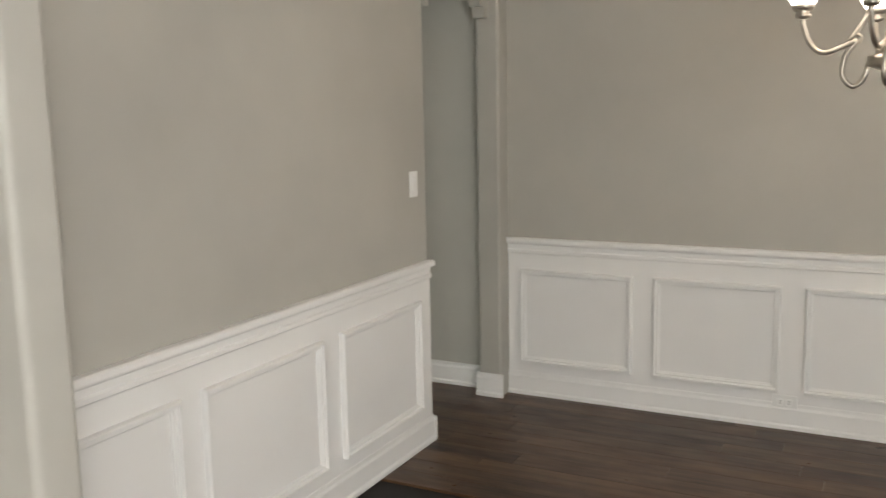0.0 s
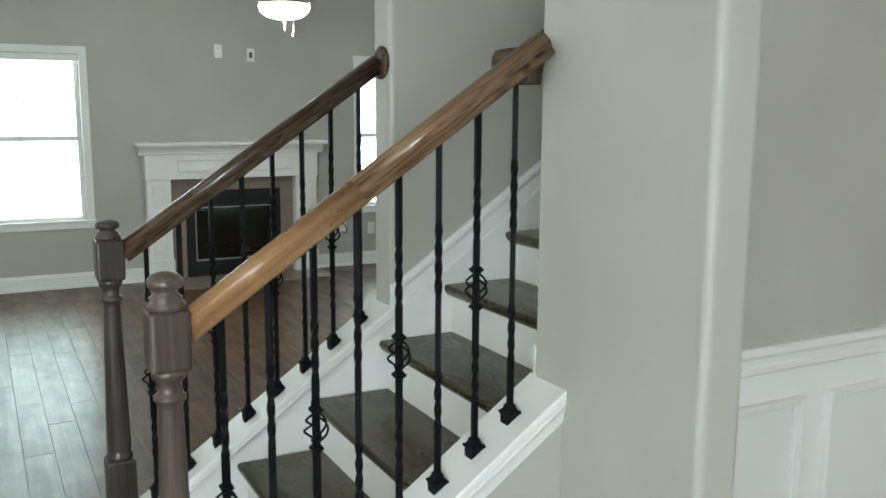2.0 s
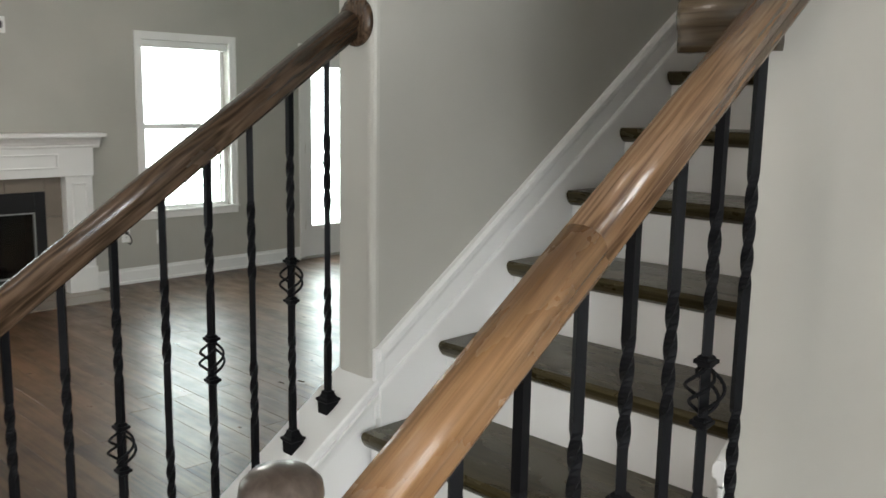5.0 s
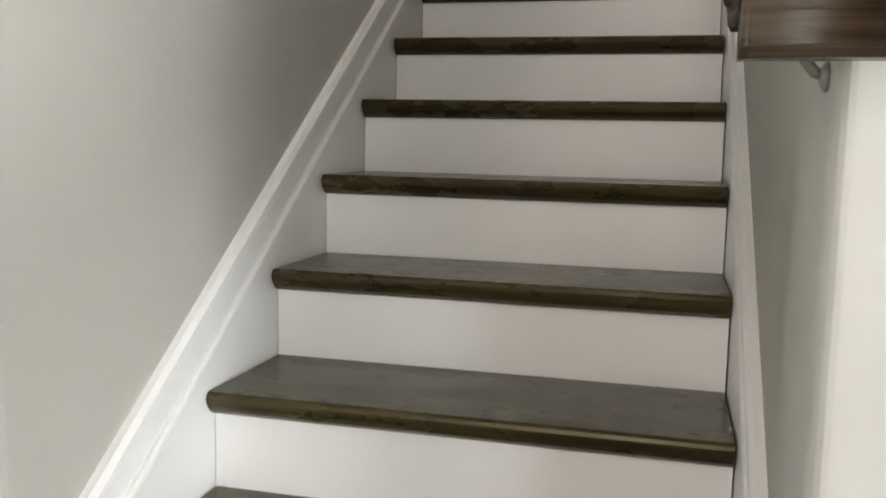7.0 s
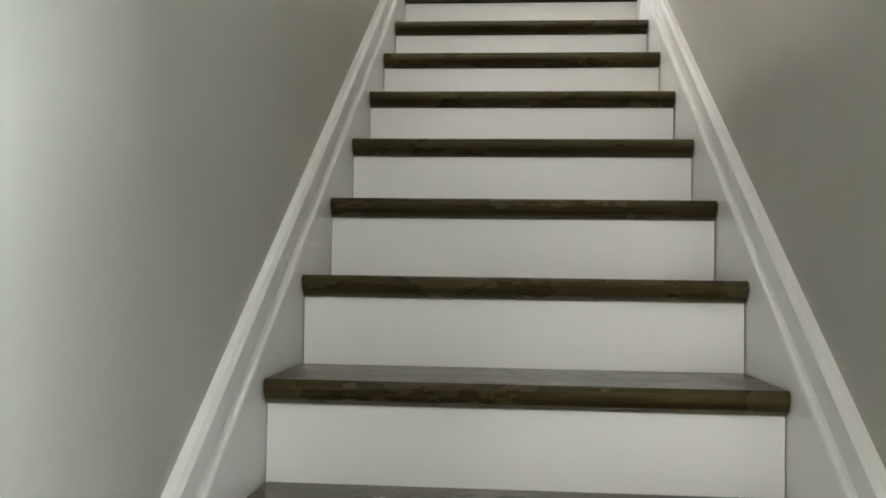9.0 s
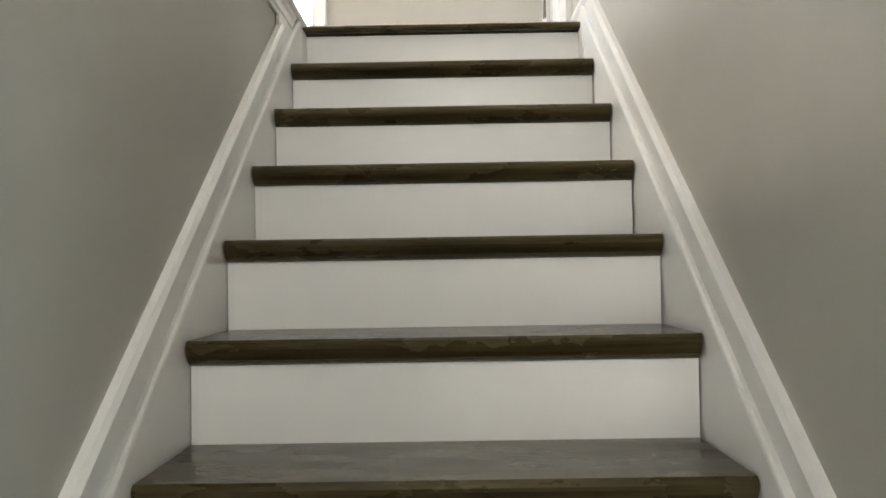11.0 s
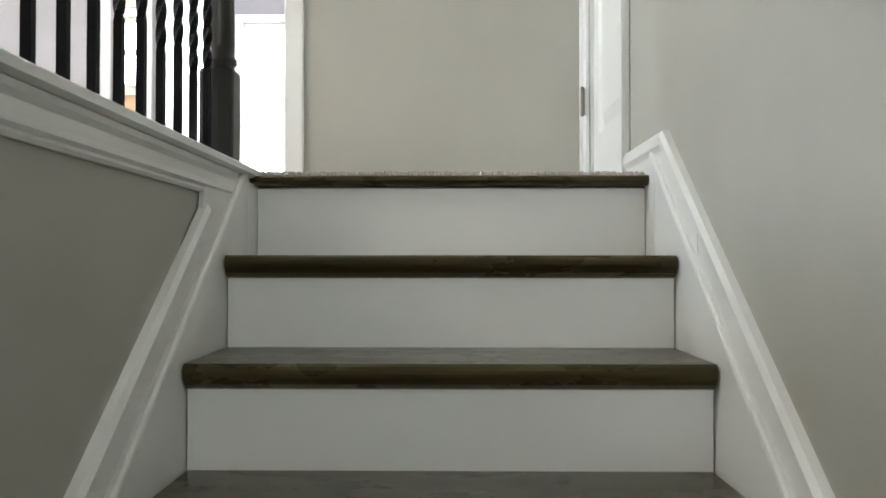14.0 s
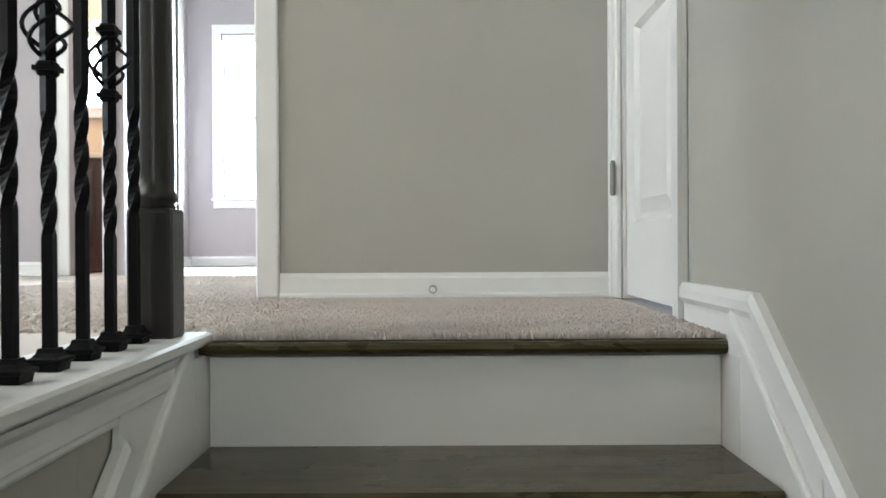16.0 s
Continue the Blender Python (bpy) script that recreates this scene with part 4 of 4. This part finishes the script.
tube(sp, [(0.37 + 0.010 * math.cos(i * 0.8), HALL_Y - 0.012 - 0.0011 * i, LAND + 0.036 + 0.010 * math.sin(i * 0.8)) for i in range(55)], 0.0022, 5)
part("spring", sp, NICKEL, stop, smooth=True)
part("tip", turned(lathe(bmesh.new(), [(0.006, 0), (0.0075, 0.005), (0.006, 0.011), (0.003, 0.014)], 0, 0, 14), Matrix.Translation((0.37, HALL_Y - 0.07, LAND + 0.036)) @ Matrix.Rotation(radians(90), 4, "X")), PLASTIC, stop, "white rubber tip", True)

# bathroom glimpsed past the railing
setting("trim", casing(bmesh.new(), -1.52, -1.35, LAND + 0.01, LAND + 2.04, False, Matrix.Translation((0, 7.2, 0)), 0.07), WHITE, "white casing round the bathroom doorway", "trim")
van = base("vanity", (-1.85, 7.95, LAND), "dark brown bathroom vanity cabinet with cream top", "cabinet")
part("body", boxed(-2.20, -1.52, 7.70, 8.24, LAND + 0.012, LAND + 0.66, 0.006), CABINET, van)
CREAM = painted("cream_counter", (0.62, 0.50, 0.36), 0.25)
part("counter", boxed(-2.22, -1.50, 7.67, 8.245, LAND + 0.66, LAND + 0.69, 0.006), CREAM, van, "cream counter top")
for x0, x1 in ((-2.18, -1.87), (-1.85, -1.54)):
    leaf = part("cabinet_door", boxed(x0, x1, 7.682, 7.699, LAND + 0.10, LAND + 0.64, 0.004), CABINET, van)
    part("panel", boxed(x0 + 0.05, x1 - 0.05, 7.676, 7.683, LAND + 0.15, LAND + 0.59, 0.003), CABINET, leaf)
# window shape stands in for a bright reflection, with an added lamp behind it
window("bath_bright_pane", Matrix.Translation((0, 8.25, 0)), -2.20, -1.62, LAND + 1.03, LAND + 1.53, "small bright bathroom pane built as a window with an added backlight", False, (1, 1))
area("bath_pane_backlight", (-1.91, 8.40, LAND + 1.28), (-1.91, 0, LAND + 1.28), 0.56, 0.48, 22, DAY)
# unseen warm lamp added over the bathroom, without a fixture
area("bath_warm_fill", (-2.3, 7.8, CEIL_UP - 0.05), (-2.3, 7.8, 0), 0.4, 0.4, 30, (1.0, 0.82, 0.62))
lamp = base("hall_ceiling_light", (-3.0, 3.0, CEIL_UP), "small frosted flush ceiling light in the upper hall", "ceiling light")
part("canopy", lathe(bmesh.new(), [(0.09, CEIL_UP - 0.02), (0.09, CEIL_UP)], -3.0, 3.0), NICKEL, lamp)


# ---- wall plates ----
def plate(name, m, label, kind_of):
    """A wall plate in the plane y = 0 of m, facing -y, centred on the origin."""
    top = base(name, m @ Vector((0, 0, 0)), label, "wall plate")
    part("cover", turned(boxed(-0.035, 0.035, -0.006, 0, -0.058, 0.058, 0.003, 2), m), PLASTIC, top)
    if kind_of == "switch":
        part("rocker", turned(boxed(-0.016, 0.016, -0.010, -0.005, -0.032, 0.032, 0.002, 1), m), PLASTIC, top)
    elif kind_of == "outlet":
        for z in (-0.02, 0.02):
            part("socket", turned(boxed(-0.016, 0.016, -0.009, -0.005, z - 0.014, z + 0.014, 0.004, 1), m), PLASTIC, top)
            for x in (-0.006, 0.006):
                part("slot", turned(boxed(x - 0.001, x + 0.001, -0.0098, -0.0085, z - 0.004, z + 0.006), m), SLOT, top)
    else:
        part("opening", turned(boxed(-0.014, 0.014, -0.0075, -0.0055, -0.025, 0.025), m), SLOT, top)
    return top


def on_west(y, z):
    return Matrix.Translation((LIV_X, y, z)) @ Matrix.Rotation(radians(90), 4, "Z")


plate("outlet_plate", on_west(1.767, 2.015), "white outlet plate high on the wall over the mantel", "outlet")
plate("cable_plate", on_west(2.058, 1.99), "white cable pass-through plate over the mantel", "cable")
plate("outlet_plate", on_west(0.711, 0.359), "white outlet plate near the baseboard under the window", "outlet")
plate("outlet_plate", on_west(2.92, 0.40), "white outlet plate near the baseboard beside the fireplace", "outlet")
cord = base("power_cord", (LIV_X + 0.02, 2.93, 0.37), "short black power cord hanging from the outlet", "cord")
cb = bmesh.new()
tube(cb, [(LIV_X + 0.012, 2.92, 0.42), (LIV_X + 0.035, 2.925, 0.415), (LIV_X + 0.045, 2.94, 0.385), (LIV_X + 0.035, 2.955, 0.35), (LIV_X + 0.02, 2.945, 0.325), (LIV_X + 0.014, 2.93, 0.335)], 0.005, 6)
part("lead", cb, BLACK, cord, smooth=True)
part("plug", boxed(LIV_X + 0.008, LIV_X + 0.032, 2.908, 2.932, 0.408, 0.432, 0.004, 1), BLACK, cord)
plate("outlet_plate", on_west(3.22, 0.36), "white outlet plate near the baseboard under the window", "outlet")
plate("light_switch", on_west(5.55, 1.20), "white rocker switch beside the patio door", "switch")
plate("light_switch", Matrix.Translation((DINE_X, 3.455, 1.243)) @ Matrix.Rotation(radians(90), 4, "Z"), "white rocker switch on the dining room wall", "switch")
plate("outlet_plate", Matrix.Translation((2.57, 4.412, 0.135)) @ Matrix.Rotation(radians(90), 4, "Y"), "white outlet plate turned sideways low on the wainscot", "outlet")


# ---- fireplace ----
def fireplace():
    top = base("fireplace", (LIV_X, 1.88, 0), "white panelled mantel around a black firebox with stone tile", "fireplace")
    X = LIV_X
    y0, y1 = 1.09, 2.627
    for a, b in ((y0, y0 + 0.205), (y1 - 0.205, y1)):
        leg = part("pilaster", boxed(X, X + 0.10, a, b, 0, 0.905, 0.003, 1), WHITE, top, "white panelled pilaster")
        part("plinth", boxed(X, X + 0.112, a - 0.008, b + 0.008, 0, 0.20, 0.004, 1), WHITE, leg)
        fr = bmesh.new()
        c0, c1, d0, d1 = a + 0.045, b - 0.045, 0.27, 0.85
        for p, q, r, s in ((c0, c1, d0, d0 + 0.014), (c0, c1, d1 - 0.014, d1), (c0, c0 + 0.014, d0 + 0.014, d1 - 0.014), (c1 - 0.014, c1, d0 + 0.014, d1 - 0.014)):
            box(fr, X + 0.099, X + 0.112, p, q, r, s, 0.003, 1)
        part("panel_frame", fr, WHITE, leg)
    fz = part("frieze", boxed(X, X + 0.112, y0 - 0.01, y1 + 0.01, 0.902, 1.135, 0.003, 1), WHITE, top)
    span = 0.466
    for k in range(2):
        c0 = 1.357 + k * (span + 0.079)
        c1, d0, d1 = c0 + span, 0.965, 1.075
        fr = bmesh.new()
        for p, q, r, s in ((c0, c1, d0, d0 + 0.014), (c0, c1, d1 - 0.014, d1), (c0, c0 + 0.014, d0 + 0.014, d1 - 0.014), (c1 - 0.014, c1, d0 + 0.014, d1 - 0.014)):
            box(fr, X + 0.111, X + 0.124, p, q, r, s, 0.003, 1)
        part("panel_frame", fr, WHITE, fz)
    crown = [(0, 1.115), (0.120, 1.115), (0.126, 1.127), (0.126, 1.139), (0.132, 1.143), (0.140, 1.160), (0.158, 1.178), (0.166, 1.184), (0.170, 1.196), (0, 1.196)]
    part("crown_moulding", sweep(bmesh.new(), crown, [(X, y0 - 0.055, 0), (X, y1 + 0.055, 0)], (1, 0, 0), (0, 0, 1)), WHITE, top)
    part("mantel_shelf", boxed(X, X + 0.20, y0 - 0.085, y1 + 0.085, 1.196, 1.226, 0.006, 2), WHITE, top, "white mantel shelf")
    # tile surround, box and hearth
    for a, b, c, d in ((1.294, 1.43, 0.0, 0.297), (1.294, 1.43, 0.30, 0.597), (1.294, 1.43, 0.60, 0.90), (2.30, 2.424, 0.0, 0.297), (2.30, 2.424, 0.30, 0.597), (2.30, 2.424, 0.60, 0.90),
                       (1.433, 1.72, 0.79, 0.90), (1.723, 2.01, 0.79, 0.90), (2.013, 2.297, 0.79, 0.90)):
        part("tile", boxed(X + 0.001, X + 0.012, a, b, c, d, 0.002, 1), STONE_TILE, top)
    fire = part("firebox", boxed(X - 0.45, X - 0.43, 1.40, 2.33, 0, 0.82), SOOT, top, "black firebox")
    for a in ((X - 0.43, X, 1.40, 1.43, 0, 0.82), (X - 0.43, X, 2.30, 2.33, 0, 0.82), (X - 0.43, X, 1.43, 2.30, 0.79, 0.82), (X - 0.43, X, 1.43, 2.30, 0, 0.02)):
        part("lining", boxed(*a), SOOT, fire)
    face = bmesh.new()
    for a, b, c, d in ((1.431, 1.51, 0.02, 0.789), (2.22, 2.299, 0.02, 0.789), (1.51, 2.22, 0.64, 0.789), (1.51, 2.22, 0.02, 0.15)):
        box(face, X - 0.015, X + 0.014, a, b, c, d, 0.003, 1)
    part("black_face", face, BLACK, fire, "black metal front")
    rim = bmesh.new()
    for a, b, c, d in ((1.51, 1.522, 0.15, 0.64), (2.208, 2.22, 0.15, 0.64), (1.522, 2.208, 0.15, 0.162), (1.522, 2.208, 0.628, 0.64)):
        box(rim, X - 0.02, X + 0.006, a, b, c, d)
    part("door_rim", rim, RIM, fire, "thin metal rim")
    part("glass", boxed(X - 0.012, X - 0.008, 1.522, 2.208, 0.162, 0.628), FIRE_GLASS, fire)
    for k, (a, b, r) in enumerate(((1.62, 2.12, 0.035), (1.70, 2.05, 0.03), (1.66, 2.02, 0.026))):
        lg = lathe(bmesh.new(), [(r * 0.9, 0), (r, 0.05), (r * 0.92, (b - a) * 0.5), (r * 1.04, (b - a) * 0.8), (r * 0.85, b - a)], 0, 0, 10)
        turned(lg, Matrix.Translation((X - 0.16 - 0.06 * k, a, 0.14 + 0.055 * k)) @ Matrix.Rotation(radians(-90), 4, "X") @ Matrix.Rotation(0.1 * k, 4, "Y"))
        part("log", lg, SOOT, fire, smooth=True)
    grate = bmesh.new()
    for y in (1.66, 1.76, 1.86, 1.96, 2.06):
        tube(grate, [(X - 0.30, y, 0.02), (X - 0.30, y, 0.10), (X - 0.11, y, 0.10), (X - 0.08, y, 0.16)], 0.006, 6)
    tube(grate, [(X - 0.11, 1.6, 0.098), (X - 0.11, 2.12, 0.098)], 0.006, 6)
    part("grate", grate, BLACK, fire, smooth=True)
    hearth = base("hearth", (X + 0.25, 1.88, 0), "brown stone tile hearth flush with the plank floor", "hearth")
    for i in range(4):
        for j in range(2):
            a = 1.10 + 0.3885 * i
            part("tile", boxed(X + 0.002 + 0.25 * j, X + 0.248 + 0.25 * j, a + 0.002, a + 0.3865, -0.012, 0.010, 0.002, 1), STONE_TILE, hearth)


fireplace()


# ---- ceiling fan ----
def ceiling_fan(x, y):
    top = base("ceiling_fan", (x, y, CEIL), "ceiling fan with dark blades and a lit frosted bowl", "ceiling fan")
    part("downrod", lathe(bmesh.new(), [(0.06, CEIL), (0.055, CEIL - 0.04), (0.012, CEIL - 0.06), (0.012, 2.40)], x, y), NICKEL, top, smooth=True)
    part("motor", lathe(bmesh.new(), [(0.03, 2.42), (0.10, 2.40), (0.125, 2.36), (0.125, 2.31), (0.10, 2.28), (0.07, 2.26), (0.07, 2.23)], x, y), NICKEL, top, smooth=True)
    for k in range(5):
        bl = boxed(0.17, 0.66, -0.062, 0.062, -0.004, 0.004, 0.003, 1)
        turned(bl, Matrix.Translation((x, y, 2.33)) @ Matrix.Rotation(2 * math.pi * k / 5 + 0.35, 4, "Z") @ Matrix.Rotation(radians(10), 4, "X"))
        b = part("blade", bl, BLADE, top, "dark wooden blade")
        ar = boxed(0.09, 0.24, -0.014, 0.014, -0.010, -0.004, 0.002, 1)
        turned(ar, Matrix.Translation((x, y, 2.33)) @ Matrix.Rotation(2 * math.pi * k / 5 + 0.35, 4, "Z"))
        part("blade_iron", ar, NICKEL, b)
    part("bowl_ring", lathe(bmesh.new(), [(0.10, 2.235), (0.165, 2.228), (0.172, 2.212), (0.166, 2.200)], x, y, 32), NICKEL, top, smooth=True)
    part("bowl", lathe(bmesh.new(), [(0.164, 2.205), (0.168, 2.185), (0.156, 2.152), (0.118, 2.122), (0.06, 2.106), (0.01, 2.103)], x, y, 32), FAN_BOWL, top, "glowing frosted glass bowl", True)
    part("bowl_knob", lathe(bmesh.new(), [(0.010, 2.105), (0.013, 2.093), (0.008, 2.081), (0.002, 2.073)], x, y, 14), NICKEL, top, smooth=True)
    for d, z in ((0.03, 2.02), (-0.03, 2.06)):
        ch = bmesh.new()
        tube(ch, [(x + 0.09, y + d, 2.23), (x + 0.09, y + d, z)], 0.0018, 5)
        part("pull_chain", ch, NICKEL, top)
        part("pull_knob", lathe(bmesh.new(), [(0.003, z), (0.007, z - 0.012), (0.005, z - 0.03), (0.001, z - 0.034)], x + 0.09, y + d, 10), NICKEL, top, smooth=True)


ceiling_fan(-3.0, 1.673)


# ---- chandelier ----
def smooth_path(pts, n=6):
    """Points (r, z) rounded into a flowing line in the plane y = 0."""
    out = []
    ends = [pts[0]] + list(pts) + [pts[-1]]
    for i in range(1, len(ends) - 2):
        p0, p1, p2, p3 = (Vector(q) for q in ends[i - 1:i + 3])
        for k in range(n):
            t = k / n
            q = 0.5 * (2 * p1 + (p2 - p0) * t + (2 * p0 - 5 * p1 + 4 * p2 - p3) * t * t + (3 * p1 - p0 - 3 * p2 + p3) * t ** 3)
            out.append((q.x, 0, q.y))
    out.append((pts[-1][0], 0, pts[-1][1]))
    return out


def chandelier(x, y, z):
    top = base("chandelier", (x, y, CEIL), "brushed nickel chandelier with curved arms and lit glass cups", "chandelier")
    part("stem", lathe(bmesh.new(), [(0.06, CEIL), (0.055, CEIL - 0.03), (0.008, CEIL - 0.05), (0.008, z + 0.50), (0.02, z + 0.47), (0.014, z + 0.42), (0.014, z + 0.05), (0.05, z + 0.03), (0.10, z + 0.015), (0.10, z - 0.012), (0.06, z - 0.03), (0.02, z - 0.05), (0.012, z - 0.08), (0.002, z - 0.10)], x, y), NICKEL, top, smooth=True)
    for k in range(5):
        m = Matrix.Translation((x, y, z)) @ Matrix.Rotation(math.pi + 2 * math.pi * k / 5, 4, "Z")
        pts = smooth_path([(0.095, 0.0), (0.105, -0.045), (0.135, -0.073), (0.165, -0.04), (0.160, 0.02), (0.132, 0.062), (0.175, 0.045), (0.225, 0.032), (0.262, 0.062), (0.283, 0.115), (0.286, 0.14)])
        arm = part("arm", turned(tube(bmesh.new(), pts, 0.0075), m), NICKEL, top, "curved nickel arm", True)
        second = smooth_path([(0.150, 0.066), (0.108, 0.13), (0.09, 0.20), (0.085, 0.27), (0.06, 0.34), (0.014, 0.37)])
        part("brace", turned(tube(bmesh.new(), second, 0.0065), m), NICKEL, arm, smooth=True)
        ring = [(0.132 + 0.013 * math.cos(a), 0, 0.070 + 0.013 * math.sin(a)) for a in [2 * math.pi * i / 12 for i in range(12)]]
        part("scroll", turned(tube(bmesh.new(), ring, 0.0055), m), NICKEL, arm, smooth=True)
        cz = pts[-1][2]
        part("cup", turned(lathe(bmesh.new(), [(0.008, cz - 0.004), (0.02, cz), (0.024, cz + 0.012), (0.016, cz + 0.016), (0.030, cz + 0.026), (0.034, cz + 0.036), (0.03, cz + 0.04)], 0.286, 0, 20), m), NICKEL, arm, smooth=True)
        part("shade", turned(lathe(bmesh.new(), [(0.030, cz + 0.038), (0.045, cz + 0.06), (0.058, cz + 0.10), (0.064, cz + 0.15), (0.060, cz + 0.15), (0.054, cz + 0.10), (0.040, cz + 0.064), (0.02, cz + 0.046)], 0.286, 0, 24), m), SHADE, arm, "lit frosted glass shade", True)
    return top


chandelier(2.995, 2.99, 1.686)
bulb("chandelier_bulb", (2.995, 2.99, 2.30), 13, WARM, 0.10)


# ---- carpet pile ----
def pile(x0, x1, y0, y1, z, step, high):
    """Cut pile: leaning tufts, as one mesh."""
    r = random.Random(7)
    vs, fs = [], []
    for i in range(int((x1 - x0) / step)):
        for j in range(int((y1 - y0) / step)):
            x, y = x0 + (i + r.random()) * step, y0 + (j + r.random()) * step
            h, w0 = high * r.uniform(0.7, 1.25), step * r.uniform(0.45, 0.75)
            a, lx, ly = r.random() * 6.28, r.uniform(-0.5, 0.5) * step, r.uniform(-0.5, 0.5) * step
            k = len(vs)
            for q in range(3):
                vs.append((x + w0 * math.cos(a + q * 2.094), y + w0 * math.sin(a + q * 2.094), z))
            for q in range(3):
                vs.append((x + lx + 0.6 * w0 * math.cos(a + q * 2.094), y + ly + 0.6 * w0 * math.sin(a + q * 2.094), z + h))
            fs += [(k + 3, k + 4, k + 5), (k, k + 1, k + 4, k + 3), (k + 1, k + 2, k + 5, k + 4), (k + 2, k, k + 3, k + 5)]
    me = bpy.data.meshes.new("carpet_pile")
    me.from_pydata(vs, [], fs)
    me.materials.append(CARPET)
    return tagged(new("carpet_pile", me), "beige cut pile carpet tufts on the landing", "carpet", kind="stuff")


pile(0.0, WALL_R - 0.02, TOP_Y + 0.034, HALL_Y - 0.02, LAND + 0.002, 0.0058, 0.0095)
pile(-1.2, 0.0, TOP_Y + 0.11, 7.0, LAND + 0.004, 0.012, 0.009)


# ---- plank floor, last ----
rng = random.Random(4)
PW = 0.127
LENGTHS = (0.75, 1.05, 1.35)


def plank_bm(bm, x, y, length):
    return box(bm, x + 0.0005, x + length - 0.0005, y + 0.0004, y + PW - 0.0004, -0.014, 0.0, 0.0009, 1)


shared = {}
for q in LENGTHS:
    shared[q] = finish(plank_bm(bmesh.new(), 0, 0, q), "plank", PLANK)
floor = base("floor", (0, 0, -0.014), "dark stained hardwood plank floor", "floor", kind="structure")
verts, faces = [], []
count = 0
row_y = FRONT_Y
while row_y < BACK_Y:
    px = LIV_X - rng.random() * 0.9
    while px < EAST_X:
        q = rng.choice(LENGTHS)
        cx, cy = px + q / 2, row_y + PW / 2
        near = (-4.4 < cx < -0.3 and -0.2 < cy < 2.6) or (1.0 < cx < 3.6 and 2.9 < cy < 4.5)
        if px + q > LIV_X - 0.08 and not (-0.02 < cx < 0.9 and 0.6 < cy < 3.4):
            if near and count < 300:
                ob = new("plank", shared[q])
                ob.location = (px, row_y, rng.uniform(-0.0004, 0.0004))
                under(ob, floor)
                count += 1
            else:
                k = len(verts)
                x0, x1, y0, y1 = max(px, LIV_X - 0.1) + 0.0005, min(px + q, EAST_X + 0.1) - 0.0005, row_y + 0.0005, row_y + PW - 0.0005
                verts += [(x0, y0, -0.014), (x1, y0, -0.014), (x1, y1, -0.014), (x0, y1, -0.014), (x0, y0, 0), (x1, y0, 0), (x1, y1, 0), (x0, y1, 0)]
                faces += [(k + 4, k + 5, k + 6, k + 7), (k, k + 1, k + 5, k + 4), (k + 1, k + 2, k + 6, k + 5), (k + 2, k + 3, k + 7, k + 6), (k + 3, k, k + 4, k + 7)]
        px += q
    row_y += PW
me = bpy.data.meshes.new("planks")
me.from_pydata(verts, [], faces)
me.materials.append(PLANK)
rest = new("plank_field", me)
tagged(under(rest, floor), kind="stuff")
